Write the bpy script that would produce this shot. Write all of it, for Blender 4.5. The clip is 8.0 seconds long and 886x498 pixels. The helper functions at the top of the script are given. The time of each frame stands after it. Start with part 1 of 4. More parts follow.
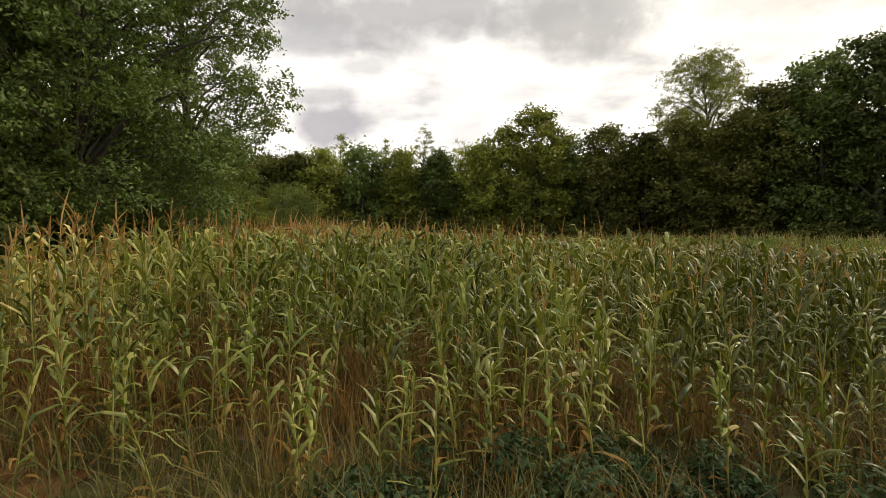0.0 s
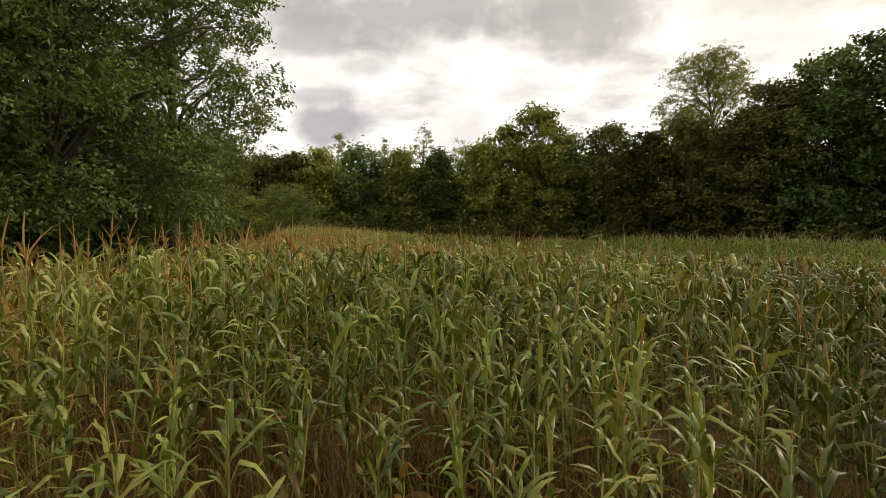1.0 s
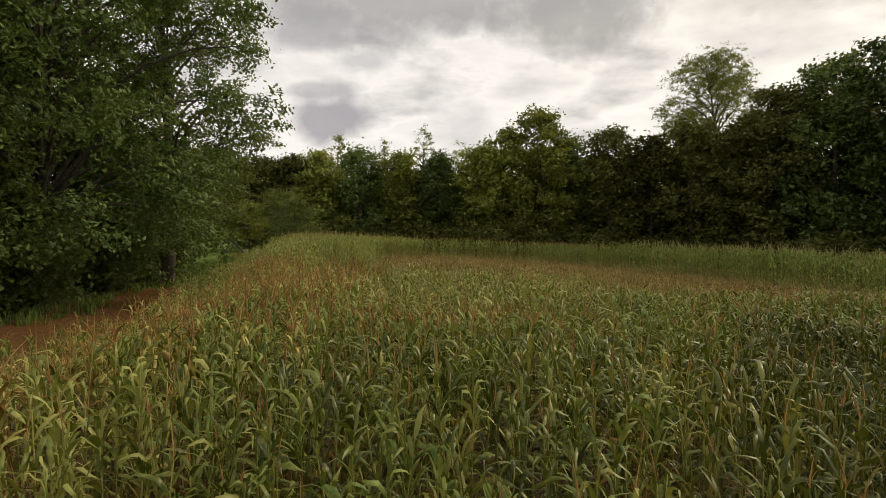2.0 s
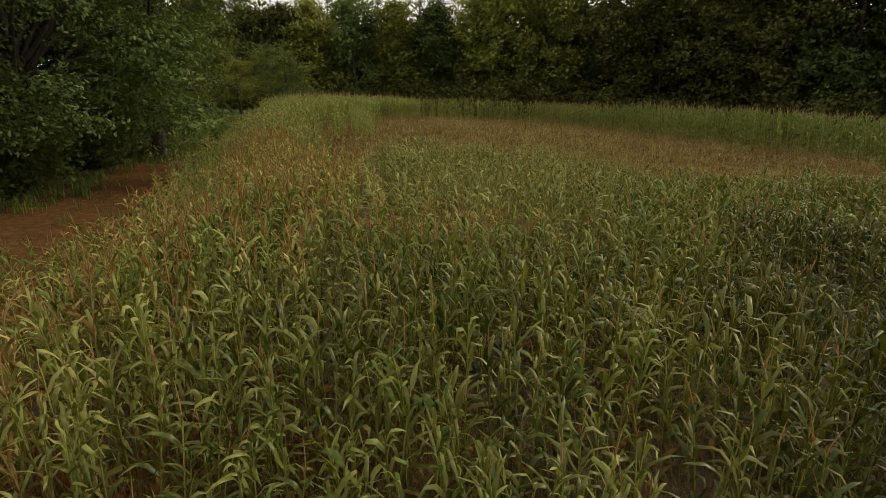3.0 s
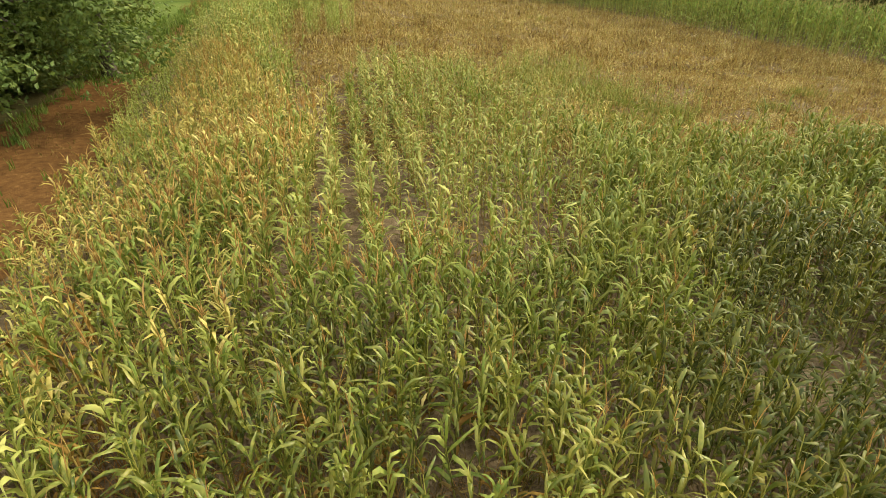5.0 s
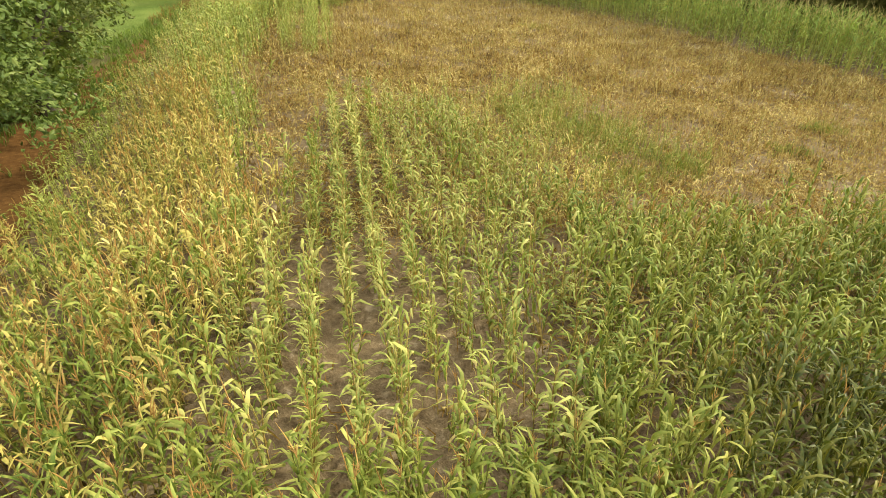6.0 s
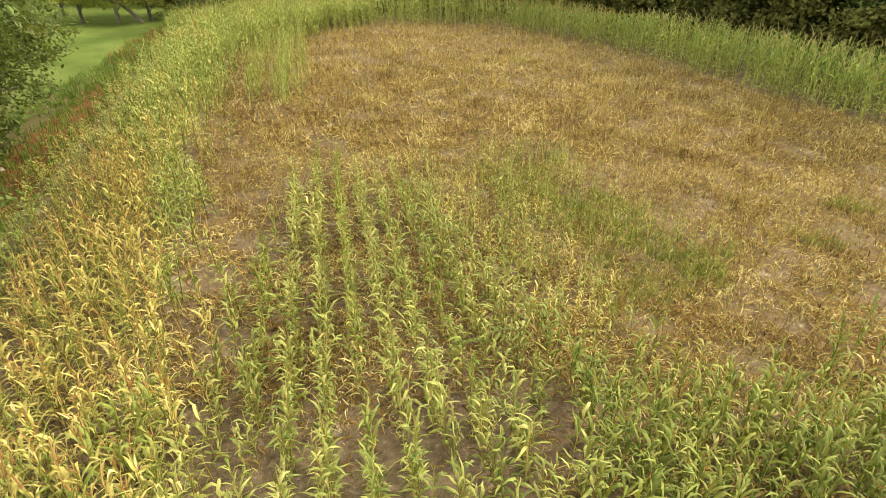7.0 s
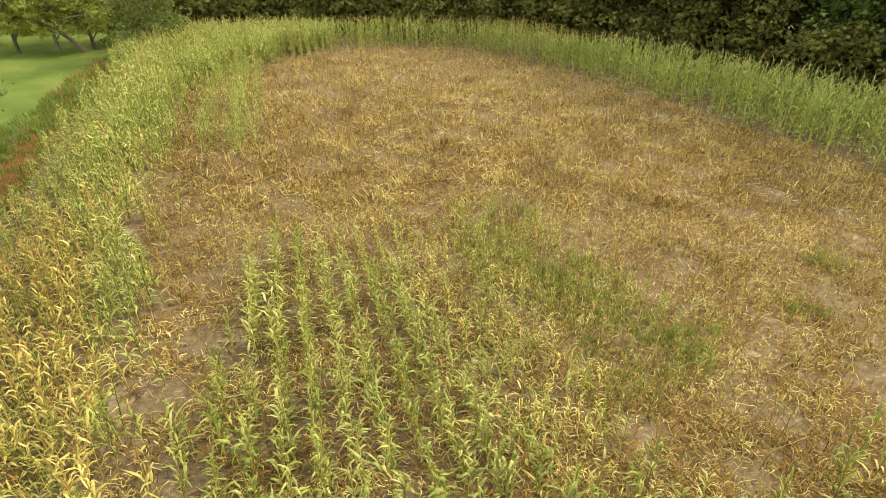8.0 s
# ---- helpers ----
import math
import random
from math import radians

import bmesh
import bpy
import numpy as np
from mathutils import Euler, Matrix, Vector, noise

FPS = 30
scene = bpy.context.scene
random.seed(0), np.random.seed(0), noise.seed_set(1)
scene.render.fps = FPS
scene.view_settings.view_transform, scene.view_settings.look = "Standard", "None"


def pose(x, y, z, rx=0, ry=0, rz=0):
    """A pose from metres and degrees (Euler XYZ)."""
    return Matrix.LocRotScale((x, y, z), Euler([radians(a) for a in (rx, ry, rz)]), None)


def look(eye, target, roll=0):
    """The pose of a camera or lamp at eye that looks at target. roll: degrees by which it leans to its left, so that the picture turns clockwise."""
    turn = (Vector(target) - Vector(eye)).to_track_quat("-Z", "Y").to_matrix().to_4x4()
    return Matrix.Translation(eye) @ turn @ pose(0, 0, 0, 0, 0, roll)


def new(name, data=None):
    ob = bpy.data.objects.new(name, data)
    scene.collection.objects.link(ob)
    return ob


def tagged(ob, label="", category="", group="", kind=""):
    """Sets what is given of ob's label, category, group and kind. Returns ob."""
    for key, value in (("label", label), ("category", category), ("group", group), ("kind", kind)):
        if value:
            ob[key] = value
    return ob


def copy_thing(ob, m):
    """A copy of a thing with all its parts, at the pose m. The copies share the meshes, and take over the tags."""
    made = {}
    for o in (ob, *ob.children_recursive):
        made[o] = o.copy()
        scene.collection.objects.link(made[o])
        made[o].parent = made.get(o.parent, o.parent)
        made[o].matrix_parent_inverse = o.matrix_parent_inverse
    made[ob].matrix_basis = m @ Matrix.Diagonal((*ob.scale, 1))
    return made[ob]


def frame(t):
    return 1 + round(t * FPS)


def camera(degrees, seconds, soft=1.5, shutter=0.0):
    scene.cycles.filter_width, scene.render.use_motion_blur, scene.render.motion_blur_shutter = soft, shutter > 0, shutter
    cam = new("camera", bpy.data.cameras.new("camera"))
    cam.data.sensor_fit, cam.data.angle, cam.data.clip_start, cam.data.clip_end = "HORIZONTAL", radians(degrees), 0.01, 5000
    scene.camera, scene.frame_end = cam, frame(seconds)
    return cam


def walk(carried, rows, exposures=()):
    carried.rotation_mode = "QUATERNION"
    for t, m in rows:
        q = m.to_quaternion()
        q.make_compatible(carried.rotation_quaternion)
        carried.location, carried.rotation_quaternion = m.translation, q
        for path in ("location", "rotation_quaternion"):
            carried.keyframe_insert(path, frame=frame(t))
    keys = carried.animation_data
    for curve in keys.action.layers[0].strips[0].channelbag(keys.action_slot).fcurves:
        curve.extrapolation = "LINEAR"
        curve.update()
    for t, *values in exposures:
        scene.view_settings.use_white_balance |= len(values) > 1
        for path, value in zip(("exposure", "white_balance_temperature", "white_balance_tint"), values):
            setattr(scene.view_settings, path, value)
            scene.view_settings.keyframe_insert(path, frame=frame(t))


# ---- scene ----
cam = camera(77.5, 8.0, soft=0.75)

PATH = [
    (0, (1.446, 0.361, 1.719), (1.365, 2.359, 1.685), -0.4),
    (0.5, (1.358, 1.351, 1.815), (1.279, 3.349, 1.782), -0.4),
    (1, (1.262, 2.046, 2.013), (1.184, 4.044, 1.977), -0.5),
    (1.5, (1.178, 2.339, 2.665), (1.1, 4.337, 2.62), -0.4),
    (1.7, (1.17, 2.426, 2.928), (1.091, 4.424, 2.88), -0.4),
    (2.8, (1.255, 2.737, 3.942), (1.185, 4.726, 3.742), -0.2),
    (2.9, (1.24, 2.772, 4.034), (1.168, 4.735, 3.652), -0.35),
    (3, (1.224, 2.808, 4.126), (1.15, 4.726, 3.562), -0.5),
    (3.1, (1.208, 2.862, 4.222), (1.137, 4.718, 3.480), -0.45),
    (3.2, (1.191, 2.917, 4.319), (1.122, 4.697, 3.409), -0.4),
    (3.5, (1.107, 3.041, 4.596), (1.041, 4.788, 3.626), -0.5),
    (4, (1.078, 3.222, 5.083), (1.012, 4.971, 4.115), -0.4),
    (4.5, (1.429, 3.734, 5.589), (1.369, 5.484, 4.623), -0.3),
    (4.7, (1.683, 4.002, 5.796), (1.622, 5.751, 4.828), -0.5),
    (5.8, (2.421, 7.607, 7.189), (2.379, 9.325, 6.167), -0.6),
    (6, (2.521, 8.35, 7.44), (2.48, 10.07, 6.42), -0.6),
    (6.5, (2.688, 10.426, 8.084), (2.658, 12.148, 7.067), -0.5),
    (7, (2.825, 12.773, 9.069), (2.818, 14.498, 8.057), -0.4),
    (7.5, (2.821, 14.532, 9.896), (2.899, 16.259, 8.889), -0.4),
    (8, (2.747, 15.265, 10.667), (2.858, 16.99, 9.661), -0.3),
]
walk(cam, [(t, look(e, g, r)) for t, e, g, r in PATH],
     exposures=[(0.0, 0.07, 6900, 12), (1.7, -0.22, 6900, 12), (2.8, -0.45, 6900, 14), (3.2, -0.42, 7100, 14), (3.5, 0.10, 7300, 9), (4.0, 0.68, 7300, 4), (4.7, 0.98, 7300, 4), (5.8, 1.40, 7300, 2), (6.5, 1.42, 7300, 4), (8.0, 1.42, 7300, 6)])

# ---------------------------------------------------------------- light
SUN_EL, SUN_AZ = 38.0, 62.0          # degrees; azimuth clockwise from +y

world = bpy.data.worlds.new("overcast_sky")
scene.world = world
world.use_nodes = True
wt = world.node_tree
wt.nodes.clear()


def node(tree, kind, at=(0, 0), **values):
    n = tree.nodes.new(kind)
    n.location = at
    for key, value in values.items():
        if key in n.inputs:
            n.inputs[key].default_value = value
    return n


def mathn(tree, op, a, b=None, clamp=False):
    n = tree.nodes.new("ShaderNodeMath")
    n.operation, n.use_clamp = op, clamp
    for k, v in enumerate((a, b)):
        if v is None:
            continue
        if isinstance(v, (int, float)):
            n.inputs[k].default_value = v
        else:
            tree.links.new(v, n.inputs[k])
    return n.outputs[0]


def mixc(tree, fac, a, b, mode="MIX"):
    n = tree.nodes.new("ShaderNodeMix")
    n.data_type, n.blend_type = "RGBA", mode
    ins = [n.inputs[0], n.inputs[6], n.inputs[7]]
    for sock, v in zip(ins, (fac, a, b)):
        if isinstance(v, (int, float)):
            sock.default_value = v
        elif isinstance(v, tuple):
            sock.default_value = (*v, 1)
        else:
            tree.links.new(v, sock)
    return n.outputs[2]


def ramp(tree, fac, stops):
    n = tree.nodes.new("ShaderNodeValToRGB")
    els = n.color_ramp.elements
    while len(els) < len(stops):
        els.new(0.5)
    for el, (p, c) in zip(els, stops):
        el.position = p
        el.color = (*c, 1) if isinstance(c, tuple) else (c, c, c, 1)
    tree.links.new(fac, n.inputs[0])
    return n.outputs[0]


def build_sky():
    t = wt
    out = node(t, "ShaderNodeOutputWorld")
    bg = node(t, "ShaderNodeBackground")
    sky = node(t, "ShaderNodeTexSky")
    sky.sky_type, sky.sun_disc = "NISHITA", False
    sky.sun_elevation, sky.sun_rotation = radians(SUN_EL), radians(SUN_AZ)
    co = node(t, "ShaderNodeTexCoord")
    sep = node(t, "ShaderNodeSeparateXYZ")
    t.links.new(co.outputs["Generated"], sep.inputs[0])
    X, Y, Z = sep.outputs
    # a flat cloud layer seen in perspective
    den = mathn(t, "ADD", mathn(t, "MAXIMUM", Z, 0.0), 0.12)
    comb = node(t, "ShaderNodeCombineXYZ")
    t.links.new(mathn(t, "DIVIDE", X, den), comb.inputs[0])
    t.links.new(mathn(t, "DIVIDE", Y, den), comb.inputs[1])
    n1 = node(t, "ShaderNodeTexNoise", Scale=1.1, Detail=7.0, Roughness=0.55)
    t.links.new(comb.outputs[0], n1.inputs["Vector"])
    n2 = node(t, "ShaderNodeTexNoise", Scale=9.0, Detail=6.0, Roughness=0.55)
    t.links.new(co.outputs["Generated"], n2.inputs["Vector"])
    n3 = node(t, "ShaderNodeTexNoise", Scale=3.4, Detail=5.0, Roughness=0.5)
    t.links.new(co.outputs["Generated"], n3.inputs["Vector"])
    layer = ramp(t, n1.outputs["Fac"], [(0.36, (0.50, 0.50, 0.51)), (0.50, (1.2, 1.19, 1.15)), (0.66, (0.72, 0.72, 0.72))])
    front = mathn(t, "GREATER_THAN", Y, 0.05)
    yy = mathn(t, "MAXIMUM", Y, 0.05)
    U, V = mathn(t, "DIVIDE", X, yy), mathn(t, "DIVIDE", Z, yy)
    wob = mathn(t, "MULTIPLY", mathn(t, "SUBTRACT", n2.outputs["Fac"], 0.5), 2.9)
    wob2 = mathn(t, "MULTIPLY", mathn(t, "SUBTRACT", n3.outputs["Fac"], 0.5), 1.2)
    col = layer
    # the cloud thins and brightens towards the horizon
    haze = mathn(t, "SUBTRACT", 1.0, mathn(t, "MULTIPLY", mathn(t, "MAXIMUM", Z, 0.0), 3.2), True)
    col = mixc(t, mathn(t, "MULTIPLY", haze, 0.6), col, (1.55, 1.53, 1.47))
    # grey cloud banks: direction right/up, half width, half height, tone, cover
    for u, v, a, b, tone, cover in ((-0.235, 0.205, 0.085, 0.038, (0.50, 0.49, 0.53), 0.9),
                                    (-0.260, 0.262, 0.06, 0.015, (0.50, 0.495, 0.52), 0.6),
                                    (0.015, 0.185, 0.07, 0.05, (0.78, 0.77, 0.79), 0.6),
                                    (0.175, 0.380, 0.13, 0.075, (0.50, 0.495, 0.48), 0.85),
                                    (-0.065, 0.415, 0.30, 0.055, (0.50, 0.50, 0.505), 0.85),
                                    (-0.285, 0.365, 0.09, 0.03, (0.55, 0.55, 0.57), 0.7),
                                    (-0.185, 0.315, 0.04, 0.018, (0.62, 0.62, 0.64), 0.6),
                                    (0.575, 0.430, 0.22, 0.05, (0.70, 0.69, 0.66), 0.6)):
        du = mathn(t, "DIVIDE", mathn(t, "SUBTRACT", U, u), a)
        dv = mathn(t, "DIVIDE", mathn(t, "SUBTRACT", V, v), b)
        d = mathn(t, "SQRT", mathn(t, "ADD", mathn(t, "MULTIPLY", du, du), mathn(t, "MULTIPLY", dv, dv)))
        d = mathn(t, "SUBTRACT", mathn(t, "ADD", mathn(t, "ADD", d, wob), wob2), 0.3)
        cov = mathn(t, "MULTIPLY", mathn(t, "SUBTRACT", 1.0, d), 1.15, True)
        cov = mathn(t, "MULTIPLY", mathn(t, "MULTIPLY", cov, front), cover)
        col = mixc(t, cov, col, tone)
    blue = mixc(t, 1.0, sky.outputs[0], (0.1, 0.1, 0.1), "MULTIPLY")
    lit = mixc(t, 0.08, col, blue)
    # brighter veil where the sun stands behind the cloud
    sx, sy, sz = math.sin(radians(SUN_AZ)) * math.cos(radians(SUN_EL)), math.cos(radians(SUN_AZ)) * math.cos(radians(SUN_EL)), math.sin(radians(SUN_EL))
    dot = node(t, "ShaderNodeVectorMath")
    dot.operation = "DOT_PRODUCT"
    t.links.new(co.outputs["Generated"], dot.inputs[0])
    dot.inputs[1].default_value = (sx, sy, sz)
    veil = mathn(t, "POWER", mathn(t, "MAXIMUM", dot.outputs["Value"], 0.0), 4.0)
    glow = mixc(t, veil, (1.0, 1.0, 1.0), (1.25, 1.20, 1.08))
    final = mixc(t, 1.0, lit, glow, "MULTIPLY")
    t.links.new(final, bg.inputs["Color"])
    bg.inputs["Strength"].default_value = 1.0
    t.links.new(bg.outputs[0], out.inputs[0])


build_sky()

sun_data = bpy.data.lights.new("sun", "SUN")
sun_data.energy, sun_data.angle, sun_data.color = 2.1, radians(6), (1.0, 0.90, 0.70)
sun = new("sun", sun_data)
sa, se = radians(SUN_AZ), radians(SUN_EL)
sun.matrix_world = look((60 * math.sin(sa) * math.cos(se), 60 * math.cos(sa) * math.cos(se), 60 * math.sin(se)), (0, 0, 0))


# ---------------------------------------------------------------- materials
def material(name):
    m = bpy.data.materials.new(name)
    m.use_nodes = True
    t = m.node_tree
    t.nodes.clear()
    out = node(t, "ShaderNodeOutputMaterial")
    return m, t, out


def node_random(t):
    return node(t, "ShaderNodeObjectInfo").outputs["Random"]


def leaf_material(name, stops, translucent=0.2, rough=0.55, streak=0.4, spec=0.25, vary=0.0):
    """A leaf whose colour differs from leaf to leaf, with streaks and pale wear."""
    m, t, out = material(name)
    geo = node(t, "ShaderNodeNewGeometry")
    inf = node(t, "ShaderNodeObjectInfo")
    r = mathn(t, "FRACT", mathn(t, "ADD", geo.outputs["Random Per Island"], inf.outputs["Random"]))
    big = node(t, "ShaderNodeTexNoise", Scale=0.35, Detail=3.0)
    t.links.new(geo.outputs["Position"], big.inputs["Vector"])
    r2 = mathn(t, "ADD", mathn(t, "MULTIPLY", r, 0.75), mathn(t, "MULTIPLY", mathn(t, "SUBTRACT", big.outputs["Fac"], 0.38), 1.0), True)
    col = ramp(t, r2, stops)
    fine = node(t, "ShaderNodeTexNoise", Scale=14.0, Detail=3.0)
    t.links.new(geo.outputs["Position"], fine.inputs["Vector"])
    f = mathn(t, "MULTIPLY", mathn(t, "SUBTRACT", fine.outputs["Fac"], 0.42, True), streak * 3)
    dry = tuple(min(1, c * k) for c, k in zip(stops[-1][1], (1.15, 1.0, 0.9)))
    col = mixc(t, f, col, dry)
    if vary:
        lo, hi = 1 - vary, 1 + 1.3 * vary
        tone = mixc(t, node_random(t), (lo, lo, lo * 0.9), (hi, hi, hi * 1.1))
        col = mixc(t, 1.0, col, tone, "MULTIPLY")
    p = node(t, "ShaderNodeBsdfPrincipled", Roughness=rough)
    p.inputs["Specular IOR Level"].default_value = spec
    t.links.new(col, p.inputs["Base Color"])
    tr = node(t, "ShaderNodeBsdfTranslucent")
    t.links.new(mixc(t, 1.0, col, (1.1, 1.1, 0.6), "MULTIPLY"), tr.inputs["Color"])
    mx = node(t, "ShaderNodeMixShader")
    mx.inputs[0].default_value = translucent
    t.links.new(p.outputs[0], mx.inputs[1])
    t.links.new(tr.outputs[0], mx.inputs[2])
    t.links.new(mx.outputs[0], out.inputs[0])
    return m


def bark_material(name, dark, light):
    m, t, out = material(name)
    co = node(t, "ShaderNodeTexCoord")
    mp = node(t, "ShaderNodeMapping")
    mp.inputs["Scale"].default_value = (9, 9, 1.6)
    t.links.new(co.outputs["Object"], mp.inputs[0])
    n = node(t, "ShaderNodeTexNoise", Scale=2.0, Detail=6.0, Roughness=0.65)
    t.links.new(mp.outputs[0], n.inputs["Vector"])
    p = node(t, "ShaderNodeBsdfPrincipled", Roughness=0.9)
    t.links.new(ramp(t, n.outputs["Fac"], [(0.35, dark), (0.7, light)]), p.inputs["Base Color"])
    b = node(t, "ShaderNodeBump", Strength=0.6, Distance=0.03)
    t.links.new(n.outputs["Fac"], b.inputs["Height"])
    t.links.new(b.outputs[0], p.inputs["Normal"])
    t.links.new(p.outputs[0], out.inputs[0])
    return m


def soil_material(name, dark, mid, pale, patch=0.55, scale=1.0):
    """Loose or crusted earth: broad patches, clods and pale dry crust."""
    m, t, out = material(name)
    geo = node(t, "ShaderNodeNewGeometry")
    n1 = node(t, "ShaderNodeTexNoise", Scale=0.75 * scale, Detail=5.0, Roughness=0.6)
    n2 = node(t, "ShaderNodeTexNoise", Scale=5.0 * scale, Detail=8.0, Roughness=0.65)
    n3 = node(t, "ShaderNodeTexVoronoi", Scale=22.0)
    for n in (n1, n2, n3):
        t.links.new(geo.outputs["Position"], n.inputs["Vector"])
    base = ramp(t, n2.outputs["Fac"], [(0.3, dark), (0.6, mid), (0.75, pale)])
    crust = mathn(t, "MULTIPLY", mathn(t, "SUBTRACT", n1.outputs["Fac"], patch + 0.04, True), 9.0, True)
    col = mixc(t, crust, base, pale)
    p = node(t, "ShaderNodeBsdfPrincipled", Roughness=0.95)
    p.inputs["Specular IOR Level"].default_value = 0.03
    t.links.new(col, p.inputs["Base Color"])
    h = mathn(t, "ADD", n2.outputs["Fac"], mathn(t, "MULTIPLY", n3.outputs["Distance"], 0.25))
    b = node(t, "ShaderNodeBump", Strength=0.9, Distance=0.05)
    t.links.new(h, b.inputs["Height"])
    t.links.new(b.outputs[0], p.inputs["Normal"])
    t.links.new(p.outputs[0], out.inputs[0])
    return m


def grass_material(name, a, b, c):
    m, t, out = material(name)
    geo = node(t, "ShaderNodeNewGeometry")
    n1 = node(t, "ShaderNodeTexNoise", Scale=0.3, Detail=4.0)
    n2 = node(t, "ShaderNodeTexNoise", Scale=12.0, Detail=6.0, Roughness=0.7)
    for n in (n1, n2):
        t.links.new(geo.outputs["Position"], n.inputs["Vector"])
    f = mathn(t, "ADD", mathn(t, "MULTIPLY", n1.outputs["Fac"], 0.6), mathn(t, "MULTIPLY", n2.outputs["Fac"], 0.4))
    p = node(t, "ShaderNodeBsdfPrincipled", Roughness=0.9)
    p.inputs["Specular IOR Level"].default_value = 0.03
    t.links.new(ramp(t, f, [(0.35, a), (0.5, b), (0.65, c)]), p.inputs["Base Color"])
    bm_ = node(t, "ShaderNodeBump", Strength=0.8, Distance=0.08)
    t.links.new(n2.outputs["Fac"], bm_.inputs["Height"])
    t.links.new(bm_.outputs[0], p.inputs["Normal"])
    t.links.new(p.outputs[0], out.inputs[0])
    return m


# Pale end stops of GREEN, LUSH and MID are glints put into the colour.
GREEN = leaf_material("maize_leaf_green", translucent=0.2, stops=[(0.0, (0.023, 0.042, 0.005)), (0.3, (0.066, 0.098, 0.010)), (0.66, (0.142, 0.168, 0.023)), (1.0, (0.328, 0.305, 0.077))], rough=0.42, spec=0.42)
LUSH = leaf_material("maize_leaf_lush", translucent=0.2, stops=[(0.0, (0.015, 0.027, 0.004)), (0.35, (0.043, 0.064, 0.009)), (0.75, (0.087, 0.104, 0.014)), (1.0, (0.186, 0.164, 0.029))], rough=0.5, spec=0.33)
LIGHT = leaf_material("maize_leaf_light", [(0.0, (0.065, 0.114, 0.019)), (0.35, (0.135, 0.190, 0.032)), (0.75, (0.239, 0.275, 0.062)), (1.0, (0.384, 0.389, 0.123))])
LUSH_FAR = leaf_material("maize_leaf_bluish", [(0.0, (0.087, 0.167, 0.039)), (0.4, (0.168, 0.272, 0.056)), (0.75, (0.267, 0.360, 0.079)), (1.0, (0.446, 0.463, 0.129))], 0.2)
FRESH = leaf_material("maize_leaf_fresh", [(0.0, (0.121, 0.182, 0.041)), (0.4, (0.222, 0.294, 0.066)), (0.75, (0.320, 0.389, 0.107)), (1.0, (0.464, 0.498, 0.193))], 0.22)
ROW_LEAF = leaf_material("maize_leaf_row", [(0.0, (0.084, 0.129, 0.028)), (0.35, (0.172, 0.216, 0.049)), (0.75, (0.293, 0.316, 0.089)), (1.0, (0.470, 0.439, 0.169))])
MID = leaf_material("maize_leaf_mid", [(0.0, (0.041, 0.076, 0.012)), (0.35, (0.095, 0.137, 0.022)), (0.75, (0.172, 0.202, 0.039)), (1.0, (0.306, 0.300, 0.083))])
YELLOW = leaf_material("maize_leaf_yellow", [(0.0, (0.19, 0.20, 0.045)), (0.35, (0.36, 0.315, 0.080)), (0.75, (0.52, 0.445, 0.150)), (1.0, (0.66, 0.58, 0.26))])
DRY = leaf_material("maize_leaf_dry", [(0.0, (0.113, 0.058, 0.015)), (0.4, (0.180, 0.103, 0.026)), (0.75, (0.239, 0.155, 0.042)), (1.0, (0.306, 0.220, 0.075))], 0.2, 0.7, spec=0.04)
# STRAW's dark low stop puts small shadows between the blades into the colour.
STRAW = leaf_material("straw", [(0.0, (0.054, 0.034, 0.012)), (0.3, (0.145, 0.099, 0.033)), (0.6, (0.311, 0.234, 0.080)), (0.9, (0.568, 0.478, 0.215))], 0.12, 0.7, streak=0.12, spec=0.1)
STALK = leaf_material("maize_stalk", [(0.0, (0.087, 0.109, 0.023)), (0.5, (0.199, 0.210, 0.046)), (1.0, (0.409, 0.383, 0.103))], 0.05, 0.6)
WEED = leaf_material("weed_leaf", [(0.0, (0.020, 0.040, 0.014)), (0.5, (0.042, 0.075, 0.024)), (1.0, (0.085, 0.120, 0.040))], 0.25, 0.6, 0.1)
STALK_DRY = leaf_material("maize_stalk_dry", [(0.0, (0.200, 0.130, 0.040)), (0.5, (0.330, 0.240, 0.072)), (1.0, (0.460, 0.360, 0.130))], 0.05, 0.65)
TASSEL = leaf_material("maize_tassel", [(0.0, (0.263, 0.156, 0.054)), (0.5, (0.420, 0.261, 0.095)), (1.0, (0.585, 0.402, 0.182))], 0.45, 0.8)
TASSEL_PALE = leaf_material("maize_tassel_pale", [(0.0, (0.24, 0.21, 0.075)), (0.5, (0.38, 0.33, 0.13)), (1.0, (0.56, 0.48, 0.24))], 0.25, 0.8)
COB = leaf_material("maize_husk", [(0.0, (0.300, 0.240, 0.065)), (1.0, (0.500, 0.400, 0.130))], 0.1, 0.6)
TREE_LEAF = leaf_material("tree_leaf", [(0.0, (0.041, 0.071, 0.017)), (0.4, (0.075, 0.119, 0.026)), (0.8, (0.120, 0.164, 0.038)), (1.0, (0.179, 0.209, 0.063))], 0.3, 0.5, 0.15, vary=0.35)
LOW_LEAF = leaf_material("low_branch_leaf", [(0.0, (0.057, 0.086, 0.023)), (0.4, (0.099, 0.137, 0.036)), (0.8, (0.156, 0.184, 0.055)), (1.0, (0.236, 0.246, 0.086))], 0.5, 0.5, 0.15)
# DARK and OLIVE are raised to take in the pale haze over the wood.
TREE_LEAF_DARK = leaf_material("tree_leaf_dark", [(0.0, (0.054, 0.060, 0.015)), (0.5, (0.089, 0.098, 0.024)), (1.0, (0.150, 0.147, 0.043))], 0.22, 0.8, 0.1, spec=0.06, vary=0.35)
